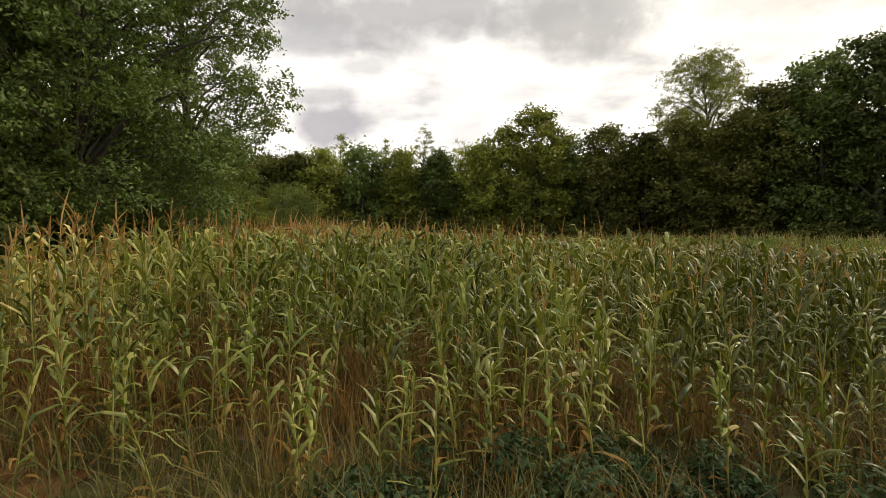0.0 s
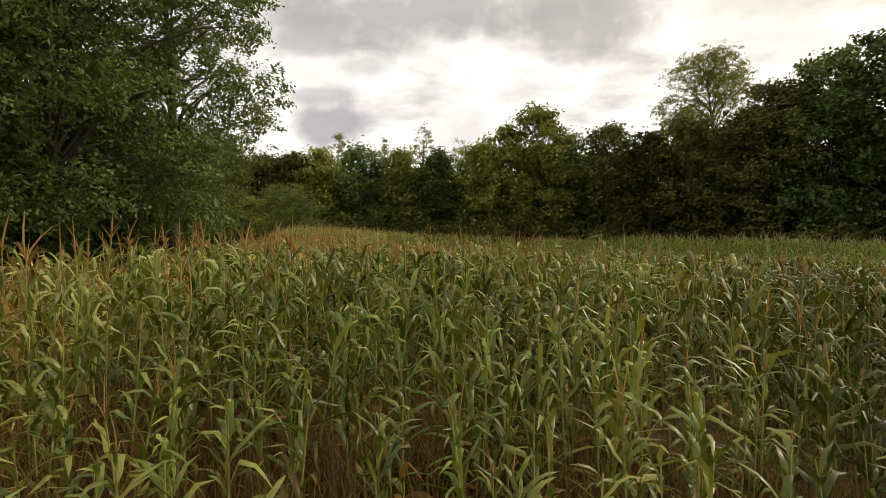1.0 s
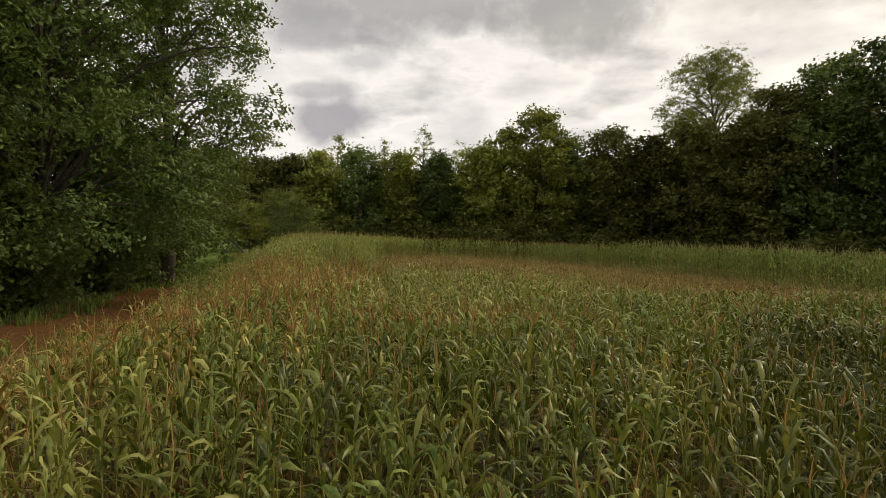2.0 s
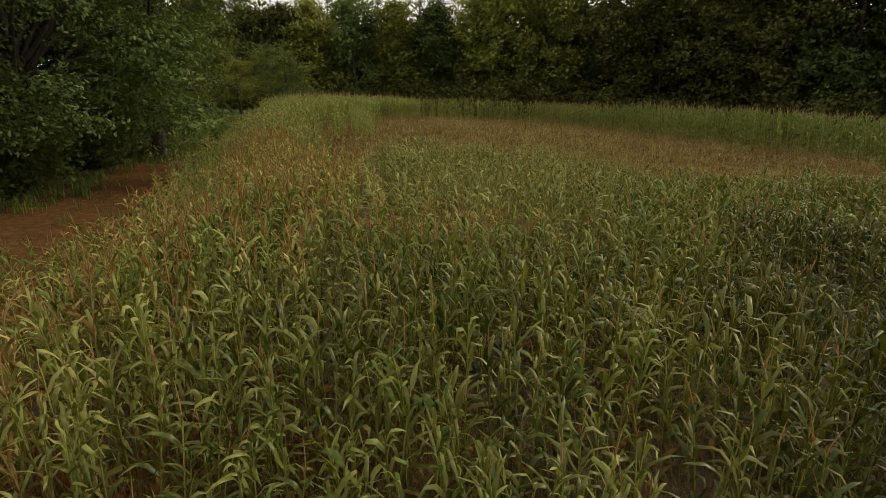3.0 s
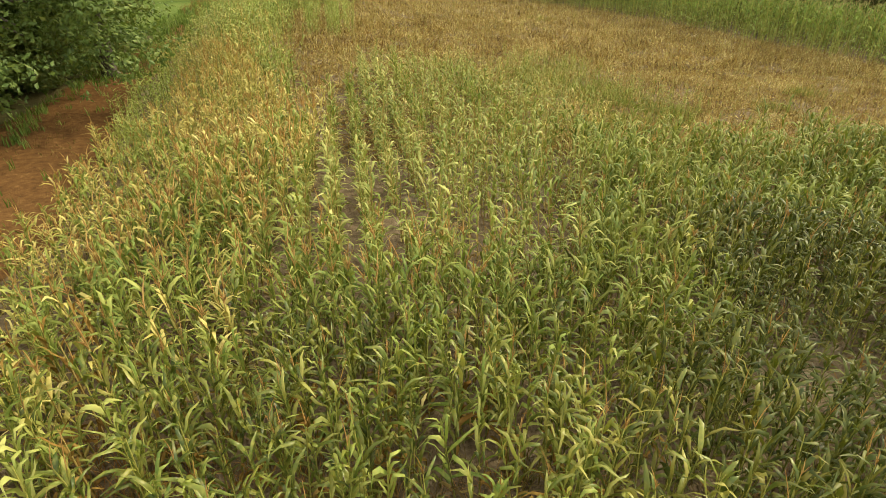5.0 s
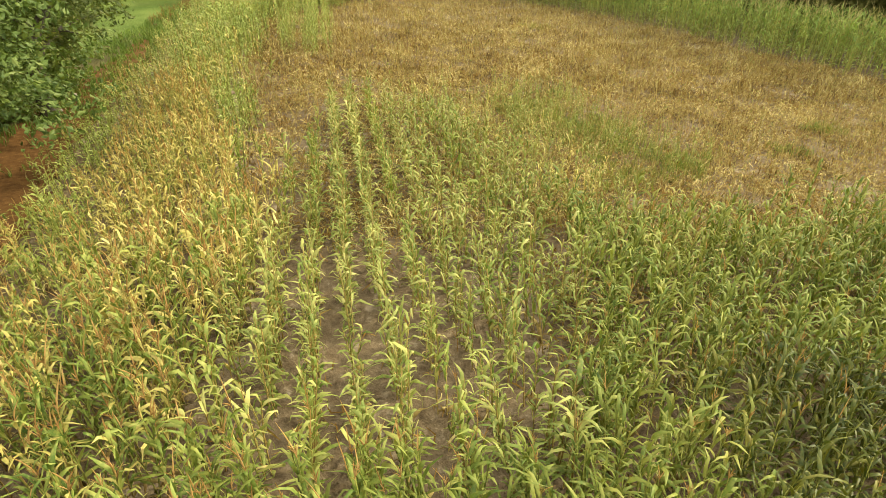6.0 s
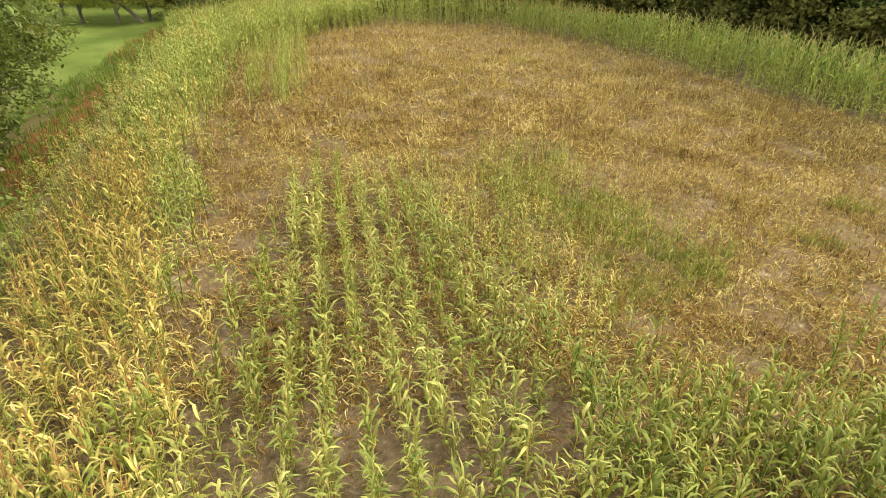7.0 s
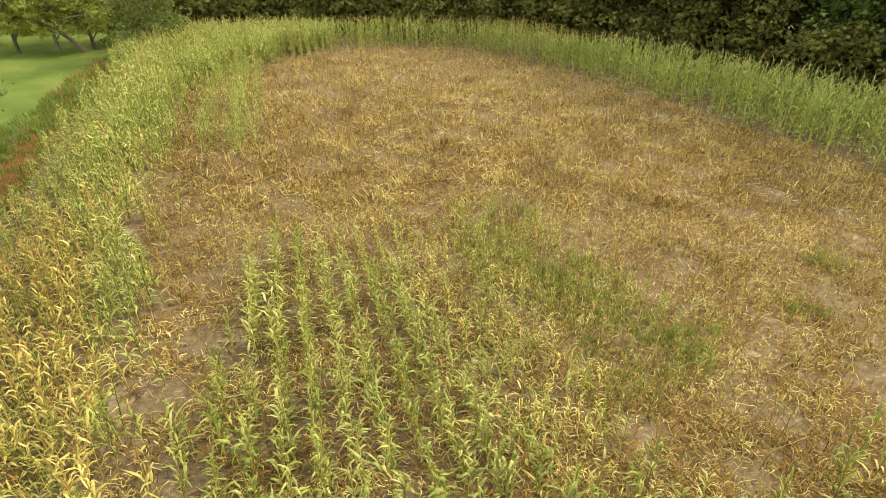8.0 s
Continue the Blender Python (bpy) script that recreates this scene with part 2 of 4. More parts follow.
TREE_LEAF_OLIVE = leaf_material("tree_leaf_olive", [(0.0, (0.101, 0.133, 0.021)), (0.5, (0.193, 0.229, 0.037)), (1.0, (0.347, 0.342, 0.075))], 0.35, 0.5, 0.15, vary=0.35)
GRASS_BLADE = leaf_material("grass_blade", [(0.0, (0.06, 0.115, 0.022)), (0.5, (0.11, 0.175, 0.032)), (1.0, (0.20, 0.25, 0.055))], 0.3, 0.6, 0.15)
GRASS_DRY = leaf_material("grass_dry", [(0.0, (0.085, 0.058, 0.018)), (0.5, (0.150, 0.108, 0.030)), (1.0, (0.235, 0.185, 0.062))], 0.2, 0.8, 0.15)
GRASS_FEATHER = leaf_material("grass_feather", [(0.0, (0.100, 0.062, 0.020)), (0.5, (0.185, 0.118, 0.038)), (1.0, (0.290, 0.205, 0.075))], 0.35, 0.8, 0.15)
GRASS_OLIVE = leaf_material("grass_olive", [(0.0, (0.060, 0.070, 0.018)), (0.5, (0.105, 0.115, 0.030)), (1.0, (0.190, 0.180, 0.060))], 0.3, 0.7, 0.15)
GRASS_RUST = leaf_material("grass_rust", [(0.0, (0.18, 0.080, 0.026)), (0.5, (0.29, 0.145, 0.048)), (1.0, (0.40, 0.25, 0.095))], 0.3, 0.8, 0.15)
GRASS_PALE = leaf_material("grass_pale", [(0.0, (0.089, 0.132, 0.030)), (0.5, (0.172, 0.207, 0.048)), (1.0, (0.332, 0.316, 0.095))], 0.35, 0.7, 0.15)
BARK = bark_material("bark", (0.035, 0.028, 0.02), (0.12, 0.10, 0.075))
BARK_PALE = bark_material("bark_pale", (0.08, 0.07, 0.05), (0.21, 0.185, 0.14))
SOIL = soil_material("field_soil", (0.085, 0.060, 0.036), (0.165, 0.124, 0.080), (0.31, 0.255, 0.19), 0.56)
TRACK = soil_material("track_soil", (0.071, 0.036, 0.015), (0.139, 0.072, 0.028), (0.227, 0.132, 0.058), 0.6)
LAWN = grass_material("lawn_grass", (0.055, 0.085, 0.019), (0.088, 0.122, 0.029), (0.125, 0.155, 0.045))
ROUGH = grass_material("rough_grass", (0.048, 0.050, 0.020), (0.082, 0.074, 0.031), (0.125, 0.097, 0.045))


def stone_material():
    m, t, out = material("pale_stone")
    co = node(t, "ShaderNodeTexCoord")
    n = node(t, "ShaderNodeTexNoise", Scale=9.0, Detail=6.0)
    t.links.new(co.outputs["Object"], n.inputs["Vector"])
    p = node(t, "ShaderNodeBsdfPrincipled", Roughness=0.85)
    t.links.new(ramp(t, n.outputs["Fac"], [(0.3, (0.16, 0.13, 0.10)), (0.7, (0.34, 0.30, 0.25))]), p.inputs["Base Color"])
    t.links.new(p.outputs[0], out.inputs[0])
    return m


STONE = stone_material()

# ---------------------------------------------------------------- lie of the land
UNIT = 1.5                            # metres to one unit of the plan: the drill rows are half a unit, 0.75 m, apart
rng = np.random.default_rng(7)
ROW = radians(12)                     # the drill rows run this far left of +y
RC, RS = math.cos(ROW), math.sin(ROW)


def gz(x, y):
    """Height of the ground: the field falls gently to +x and levels out beyond it."""
    x = np.asarray(x, float)
    return -0.0489 * 45 * np.tanh(x / 45.0)


def wave(x, y, k=1.0, s=0.0):
    """Smooth uneven pattern, about -1 to 1."""
    return (np.sin(0.9 * k * x + 1.3 * s + 1.7 * np.sin(0.55 * k * y + s)) + np.sin(0.8 * k * y - 2.1 * s + 1.5 * np.sin(0.7 * k * x + 2 * s))
            + 0.6 * np.sin(2.3 * k * x + 1.9 * k * y + s)) / 2.4


def inside(poly, x, y):
    x, y = np.asarray(x), np.asarray(y)
    res = np.zeros(x.shape, bool)
    n = len(poly)
    for i in range(n):
        (x1, y1), (x2, y2) = poly[i], poly[(i + 1) % n]
        c = (y1 > y) != (y2 > y)
        res ^= c & (x < (x2 - x1) * (y - y1) / (y2 - y1 + 1e-12) + x1)
    return res


FIELD = [(-4.8, 2.0), (-4.5, 5.0), (-4.3, 7.6), (-4.5, 9.2), (-4.9, 11.2), (-5.6, 13.4), (-6.6, 15.8), (-7.5, 18.0), (-8.1, 20.4), (-9.7, 26.7), (-10.6, 30.0), (-12.1, 36.7), (-13.8, 45.0), (-12.6, 48.0),
         (-2, 53.0), (10.0, 54.6), (15.8, 46.6), (20.2, 40.8), (24.8, 35.6), (31, 28), (36, 20), (32, 8), (16, 2.6), (6, 2.0)]
DEAD = [(-2.0, 14.4), (-3.2, 17.5), (-4.4, 21), (-6.0, 26.4), (-7.3, 31.3), (-8.4, 36.5), (-7.4, 41), (-5.0, 46), (-2.6, 48.8), (1.2, 50.2), (5.2, 50.8), (9.4, 47.6),
        (13.9, 40.8), (16.4, 34.0), (18.8, 29.8), (20.5, 24.5), (19.0, 19.5), (13.5, 16.0), (9.2, 14.6), (5.0, 14.4), (3.4, 15.2), (0.4, 13.6)]
STRIP = [(-0.9, 9.0), (3.0, 9.0), (3.7, 12.6), (3.6, 15.6), (3.1, 17.6), (1.8, 20.4), (0.3, 21.4), (-1.6, 22.6), (-1.9, 20), (-1.7, 16.5), (-1.3, 13)]
GOLD = [(-2.0, 12.6), (-2.2, 14.5), (-3.3, 17), (-4.1, 18.6), (-5.3, 21), (-6.8, 23), (-7.5, 22), (-6.6, 18.8), (-5.4, 15.2), (-3.6, 12.4)]
WEEDY = [(2.6, 25.0), (5.4, 25.0), (6.4, 22.0), (8.3, 19.2), (7.4, 17.0), (5.2, 18.4), (3.2, 21.4)]
BARE = [(-2.3, 18.7, 0.36), (-2.5, 17.4, 0.33), (-4.1, 19.7, 0.26), (7.0, 15.6, 0.26), (8.3, 16.6, 0.24), (5.6, 16.5, 0.24), (11.7, 20.4, 0.33), (8.9, 21.9, 0.26), (-5.8, 27.0, 0.33), (-1.7, 15.6, 0.33), (2.2, 24.6, 0.26), (10.6, 17.6, 0.30)]


def bare(x, y):
    """1 on the swept spots of pale crust, falling to 0 around them."""
    out = np.zeros(np.shape(x))
    for a, b, r in BARE:
        d = np.sqrt((x - a) ** 2 + (y - b) ** 2) / r + 0.35 * wave(x, y, 4.0, a)
        out = np.maximum(out, np.clip(1.9 - d, 0, 1))
    return out


def mesh_object(name, v, q, mats, slots=None, parent=None, smooth=True):
    """A mesh object from arrays of places in plan units, faces and material numbers."""
    v = np.asarray(v) * UNIT
    me = bpy.data.meshes.new(name)
    me.vertices.add(len(v))
    me.vertices.foreach_set("co", np.asarray(v, np.float32).ravel())
    k = np.asarray(q).shape[1]
    me.loops.add(k * len(q))
    me.loops.foreach_set("vertex_index", np.asarray(q, np.int32).ravel())
    me.polygons.add(len(q))
    me.polygons.foreach_set("loop_start", np.arange(0, k * len(q), k, dtype=np.int32))
    if slots is not None:
        me.polygons.foreach_set("material_index", np.asarray(slots, np.int32))
    me.polygons.foreach_set("use_smooth", np.full(len(q), smooth))
    for m in mats:
        me.materials.append(m)
    me.update(calc_edges=True)
    ob = new(name, me)
    ob.parent = parent
    return ob


def sheet(name, xs, ys, mat, lift=0.0, keep=None, rough=0.0):
    """A ground sheet on a grid that follows the land; keep picks the cells."""
    gx, gy = np.meshgrid(xs, ys)
    z = gz(gx, gy) + lift + rough * (0.6 * wave(gx, gy, 2.1, 0.4) + 0.4 * wave(gx, gy, 6.3, 1.1))
    z = np.where(gy < 6, gz(gx, gy) + (z - gz(gx, gy)) * np.clip((gy - 3.0) / 2.2, 0.12, 1), z) if name == "field_soil" else z
    v = np.stack([gx, gy, z], -1).reshape(-1, 3)
    nx, ny = len(xs), len(ys)
    i, j = np.meshgrid(np.arange(nx - 1), np.arange(ny - 1))
    a = (j * nx + i).ravel()
    q = np.stack([a, a + 1, a + nx + 1, a + nx], -1)
    if keep is not None:
        cx, cy = v[q].mean(1)[:, 0], v[q].mean(1)[:, 1]
        q = q[keep(cx, cy)]
        used = np.unique(q)
        back = np.zeros(len(v), int)
        back[used] = np.arange(len(used))
        v, q = v[used], back[q]
    return mesh_object(name, v, q, [mat])


def spread(lo, hi, near, far, step):
    """Grid lines, close together between lo and hi and widening outwards."""
    mid = np.arange(lo, hi + step, step)
    out = np.geomspace(1, far - near, 14)
    return np.concatenate([lo - out[::-1], mid, hi + out])


ground = sheet("ground", spread(-24, 40, 0, 1500, 0.5), spread(-4, 56, 0, 1500, 0.5), ROUGH)
tagged(ground, "dull rough grass and earth stretching to the horizon", "ground", kind="structure")
soil = sheet("field_soil", np.arange(-16, 38, 0.3), np.arange(0.6, 56, 0.3), SOIL, 0.03, lambda x, y: inside(FIELD, x, y) & (y > 3.9 + 0.5 * wave(x, y, 1.7, 0.6)), 0.025)
tagged(soil, "crusted brown field soil with pale dry patches", "soil", kind="structure")

TRACKPOLY = [(-5.2, -14), (-4.6, 0), (-4.3, 5.0), (-4.1, 7.6), (-4.3, 9.2), (-4.7, 11.2), (-5.4, 13.4), (-6.4, 15.8), (-7.3, 18), (-7.9, 20.4), (-9.7, 26.7), (-10.7, 30), (-12.3, 36.7), (-14.0, 44), (-15.2, 44),
             (-13.6, 36.7), (-12.0, 30), (-10.9, 25), (-10.3, 21.6), (-9.4, 17), (-8.7, 12.5), (-8.4, 6), (-8, 0), (-8.3, -14)]
track = sheet("dirt_track", np.arange(-16, -2, 0.2), np.arange(-14, 44, 0.2), TRACK, 0.018, lambda x, y: inside(TRACKPOLY, x + 0.25 * wave(x, y, 2.5), y), 0.02)
tagged(track, "bare reddish-brown dirt track beside the maize", "dirt track", kind="structure")
HEADLAND = [(-4.9, 0.5), (-1.6, 1.2), (-0.9, 2.6), (-1.4, 3.6), (-2.2, 4.4), (-4.6, 5.2)]
headland = sheet("headland_soil", np.arange(-6, 1, 0.2), np.arange(0, 6, 0.2), TRACK, 0.012, lambda x, y: inside(HEADLAND, x + 0.4 * wave(x, y, 2.0, 0.7), y + 0.3 * wave(x, y, 2.4)), 0.006)
tagged(headland, "bare reddish-brown earth at the corner of the maize", "soil", kind="structure")
lawn = sheet("lawn", np.arange(-60, -10, 0.5), np.arange(25, 70, 0.5), LAWN, 0.010,
             lambda x, y: (x < -12.2 - 0.16 * (y - 27) + 0.5 * wave(x, y, 1.2)) & (y > 26.5))
tagged(lawn, "mown bright green grass beyond the track", "lawn", kind="structure")


# ---------------------------------------------------------------- maize plants
def ribbon(points, widths, side, fold):
    """A leaf blade along points, folded along its midrib unless fold is 0."""
    p = np.asarray(points, float)
    w = np.asarray(widths, float)[:, None]
    tan = np.gradient(p, axis=0)
    up = np.cross(side, tan)
    up /= np.linalg.norm(up, axis=1)[:, None] + 1e-9
    n = len(p)
    if fold == 0:
        k = np.arange(n - 1)
        return np.concatenate([p - side * w, p + side * w]), np.stack([k, k + n, k + n + 1, k + 1], -1)
    a, b, c = p - side * w + up * w * fold, p, p + side * w + up * w * fold
    v = np.concatenate([a, b, c])
    k = np.arange(n - 1)
    q = np.concatenate([np.stack([k, k + n, k + n + 1, k + 1], -1), np.stack([k + n, k + 2 * n, k + 2 * n + 1, k + n + 1], -1)])
    return v, q


def tube(points, radii, sides=4):
    p = np.asarray(points, float)
    r = np.asarray(radii, float)
    tan = np.gradient(p, axis=0)
    tan /= np.linalg.norm(tan, axis=1)[:, None] + 1e-9
    ref = np.where(np.abs(tan[:, 2:3]) > 0.9, np.array([[1.0, 0, 0]]), np.array([[0, 0, 1.0]]))
    s = np.cross(tan, ref)
    s /= np.linalg.norm(s, axis=1)[:, None] + 1e-9
    u = np.cross(s, tan)
    ang = np.arange(sides) * 2 * np.pi / sides
    v = (p[:, None] + r[:, None, None] * (np.cos(ang)[None, :, None] * s[:, None] + np.sin(ang)[None, :, None] * u[:, None])).reshape(-1, 3)
    q = []
    for i in range(len(p) - 1):
        for j in range(sides):
            k = (j + 1) % sides
            q.append((i * sides + j, i * sides + k, (i + 1) * sides + k, (i + 1) * sides + j))
    return v, np.array(q)


def join(pieces):
    """Pieces (places, faces, slot) into one set of arrays."""
    vs, qs, ss, n = [], [], [], 0
    for v, q, s in pieces:
        vs.append(v)
        qs.append(q + n)
        ss.append(np.full(len(q), s))
        n += len(v)
    return np.concatenate(vs), np.concatenate(qs), np.concatenate(ss)


def maize_pieces(r, segs=5, leaves=10, tassel=True, bare=0.25, sides=4, droop=1.0, cob=False, joints=6, steep=0.0, reach=1.0, stout=1.0, fold=0.35, plume=1.0):
    """One plant about 1 m tall at scale 1: its parts as (kind, places, faces, slot). Slots: upper leaf, lower leaf, stalk, tassel."""
    parts = []
    lean = r.normal(0, 0.035, 2)
    bend = r.normal(0, 0.03, 2)
    zz = np.linspace(0, 1, joints)
    line = np.stack([lean[0] * zz + bend[0] * zz**2, lean[1] * zz + bend[1] * zz**2, zz], -1)
    parts.append(("stalk", *tube(line, np.interp(zz, [0, 1], [0.0085, 0.0040]), sides), 2))
    plane = r.uniform(0, 2 * np.pi)
    for i in range(leaves):
        f = bare * 0.5 + (0.97 - bare * 0.5) * (i + r.uniform(-0.25, 0.25)) / (leaves - 0.6)
        f = min(max(f, 0.06), 0.98)
        az = plane + (i % 2) * np.pi + r.normal(0, 0.55)
        ln = reach * r.uniform(0.095, 0.185) * (0.75 + 0.6 * np.sin(np.pi * min(1, f * 0.95)))
        wd = stout * r.uniform(0.0070, 0.0125)
        rise = min(1.45, steep + (r.uniform(0.75, 1.25) if f > 0.35 else r.uniform(0.2, 0.8)))
        fall = r.uniform(1.2, 3.0) * droop * (1.15 if f < 0.5 else 0.9)
        s = np.linspace(0, 1, segs + 1)
        if r.uniform() < 0.55:
            kink = r.uniform(0.25, 0.6)
            ang = rise - fall * np.clip((s - kink + 0.12) / 0.3, 0, 1) ** 1.3
        else:
            ang = rise - fall * s**1.4
        d = np.array([np.cos(az), np.sin(az), 0])
        ds = ln / segs
        out = np.concatenate([[0], np.cumsum(np.cos(ang[:-1]) * ds)])
        upw = np.concatenate([[0], np.cumsum(np.sin(ang[:-1]) * ds)])
        base = np.array([np.interp(f, zz, line[:, k]) for k in range(3)])
        twist = r.normal(0, 0.07)
        side = np.array([-np.sin(az), np.cos(az), 0])
        pts = base + out[:, None] * d + upw[:, None] * np.array([0, 0, 1.0]) + (s**2)[:, None] * side * twist
        pts[1:] += r.normal(0, 0.004, (segs, 3))
        pts[:, 2] = np.maximum(pts[:, 2], 0.02)
        wid = wd * np.interp(s, [0, 0.15, 0.45, 0.8, 1], [0.55, 0.95, 1.0, 0.6, 0.06])
        roll = r.normal(0, 0.5)
        sd = side * np.cos(roll) + np.array([0, 0, 1.0]) * np.sin(roll)
        parts.append(("leaf", *ribbon(pts, wid, sd, fold), 1 if f < 0.24 + r.uniform(-0.2, 0.2) else 0))
    if tassel:
        top = line[-1]
        tp = []
        main = top + np.stack([r.normal(0, 0.045) * np.linspace(0, 1, 4) ** 1.6, r.normal(0, 0.045) * np.linspace(0, 1, 4) ** 1.6, np.linspace(0, r.uniform(0.12, 0.28) * (0.6 + 0.4 * plume), 4)], -1)
        tp.append((*tube(main, plume * np.array([0.0022, 0.0038, 0.0030, 0.0008]), 3), 3))
        for i in range(r.integers(3, 7)):
            az, ln = r.uniform(0, 2 * np.pi), r.uniform(0.06, 0.11)
            d = np.array([np.cos(az), np.sin(az), 0])
            s = np.linspace(0, 1, 4)
            k = r.uniform(0.15, 0.35) * plume
            pts = top + np.array([0, 0, 0.01 * i]) + (s * ln * k)[:, None] * d + (ln * (s - 0.25 * s**2))[:, None] * np.array([0, 0, 1.0])
            tp.append((*tube(pts, plume * np.array([0.0013, 0.0025, 0.0020, 0.0006]), 3), 3))
        parts.append(("tassel", *join(tp)))
    if cob:
        az = r.uniform(0, 2 * np.pi)
        d = np.array([np.cos(az), np.sin(az), 0])
        base = np.array([np.interp(0.4, zz, line[:, k]) for k in range(3)])
        s = np.linspace(0, 1, 6)
        pts = base + (s * 0.05)[:, None] * d + (s * 0.10)[:, None] * np.array([0, 0, 1.0])
        parts.append(("cob", *tube(pts, [0.004, 0.012, 0.015, 0.013, 0.008, 0.001], 6), 4))
    return parts


def whole(parts):
    vs, qs, ss, n = [], [], [], 0
    for kind, v, q, s in parts:
        vs.append(v)
        qs.append(q + n)
        ss.append(np.broadcast_to(s, len(q)))
        n += len(v)
    return np.concatenate(vs), np.concatenate(qs), np.concatenate(ss)


def plant_out(name, protos, xy, size, mats, label, lean=0.05, girth=1.0, category="maize"):
    """Many plants grown from a few forms, as one stand."""
    n = len(xy)
    if n == 0:
        return None
    pick = rng.integers(0, len(protos), n)
    turn = rng.uniform(0, 2 * np.pi, n)
    lx, ly = rng.normal(0, lean, n), rng.normal(0, lean, n)
    z = gz(xy[:, 0], xy[:, 1]) + 0.02
    vs, qs, ss, base = [], [], [], 0
    for k, (v, q, s) in enumerate(protos):
        at = np.nonzero(pick == k)[0]
        if not len(at):
            continue
        c, sn = np.cos(turn[at])[:, None], np.sin(turn[at])[:, None]
        sz = size[at][:, None]
        wide = np.broadcast_to(girth, n)[at][:, None] * (0.6 * sz + 0.46)
        px, py = v[None, :, 0] * c - v[None, :, 1] * sn, v[None, :, 0] * sn + v[None, :, 1] * c
        pz = v[None, :, 2] * sz
        w = np.stack([px * wide + lx[at][:, None] * pz + xy[at, 0][:, None], py * wide + ly[at][:, None] * pz + xy[at, 1][:, None], pz + z[at][:, None]], -1)
        vs.append(w.reshape(-1, 3))
        qs.append((q[None] + (base + np.arange(len(at)) * len(v))[:, None, None]).reshape(-1, 4))
        ss.append(np.tile(s, len(at)))
        base += len(at) * len(v)
    ob = mesh_object(name, np.concatenate(vs), np.concatenate(qs), mats, np.concatenate(ss))
    return tagged(ob, label, category, kind="stuff")


def drill(gap, step, jitter=0.05):
    """Places along the drill rows over the whole field."""
    r = np.arange(-28, 92) * gap + 0.19
    s = np.arange(-14, 60, step)
    R, S = np.meshgrid(r, s)
    R, S = R.ravel() + rng.normal(0, jitter, R.size), S.ravel() + rng.uniform(-0.5, 0.5, R.size) * step
    x, y = R * RC - S * RS, R * RS + S * RC
    k = inside(FIELD, x + 0.25 * wave(x, y, 3.0), y + 0.3 * wave(x, y, 2.6, 1.0))
    return np.stack([x[k], y[k]], -1)


def crop_height(x, y):
    """Height of the stand without tassels: stunted about the dead patch, tall towards the wood."""
    h = 1.10 + 0.07 * wave(x, y, 0.8, 0.7) + 0.04 * wave(x, y, 2.6, 0.2)
    front = np.clip((y - 2.9 - 0.35 * wave(x, y, 1.6, 2.0)) / 2.2, 0, 1)      # low plants at the edge of the field
    h = h * (0.46 + 0.54 * front)
    h = h + 0.55 * np.clip((y - 24) / 16, 0, 1) + 0.55 * np.clip((x - 10) / 6, 0, 1) * np.clip((40 - y) / 16, 0, 1)
    low = np.exp(-(((x - 5.4) / 1.1) ** 2 + ((y - 7.8) / 0.8) ** 2))
    edge = np.interp(y, [2, 5, 7.6, 11.2, 15.8, 20.4, 30, 45], [-4.8, -4.5, -4.3, -4.9, -6.6, -8.1, -10.9, -14.3])
    h = h * (1 - 0.42 * np.clip(1.7 - (x - edge) / 1.3, 0, 1) * np.clip((46 - y) / 14, 0, 1))        # lower along the track
    return h * (1 - 0.5 * low)


protos = [whole(maize_pieces(np.random.default_rng(100 + i), 3, 14, i % 5 == 0, 0.12, 3, 1.1, joints=4, steep=0.25, reach=1.45, stout=1.6, plume=1.1)) for i in range(16)]
protos_mid = [whole(maize_pieces(np.random.default_rng(460 + i), 3, 13, i % 6 > 0, 0.12, 3, 1.1, joints=3, steep=0.2, reach=1.45, stout=1.6, plume=1.6)) for i in range(14)]
protos_plain = [whole(maize_pieces(np.random.default_rng(480 + i), 3, 13, i % 5 == 0, 0.12, 3, 1.1, joints=3, steep=0.2, reach=1.45, stout=1.6)) for i in range(14)]
protos_bare = [whole(maize_pieces(np.random.default_rng(140 + i), 3, 11, i % 5 == 0, 0.15, 3, 1.1, joints=3)) for i in range(10)]
protos_row = [whole(maize_pieces(np.random.default_rng(400 + i), 4, 12, i % 6 == 0, 0.1, 3, 1.1, joints=3, steep=0.28, reach=1.35, stout=1.6)) for i in range(14)]
protos_gold = [whole(maize_pieces(np.random.default_rng(430 + i), 3, 12, i % 4 > 0, 0.08, 3, 1.1, joints=3, steep=0.25, reach=1.3, stout=1.5, plume=1.9)) for i in range(12)]
protos_edge = [whole(maize_pieces(np.random.default_rng(500 + i), 2, 11, i % 4 == 0, 0.12, 3, joints=2, steep=0.2, reach=1.05, stout=1.2, fold=0)) for i in range(12)]
protos_wide = [whole(maize_pieces(np.random.default_rng(260 + i), 2, 9, i % 2 == 0, 0.15, 3, joints=2, steep=0.32, reach=0.95, stout=1.3, fold=0)) for i in range(12)]
protos_dead = [whole(maize_pieces(np.random.default_rng(220 + i), 3, 5, False, 0.1, 3, 1.9, joints=3, fold=0)) for i in range(12)]

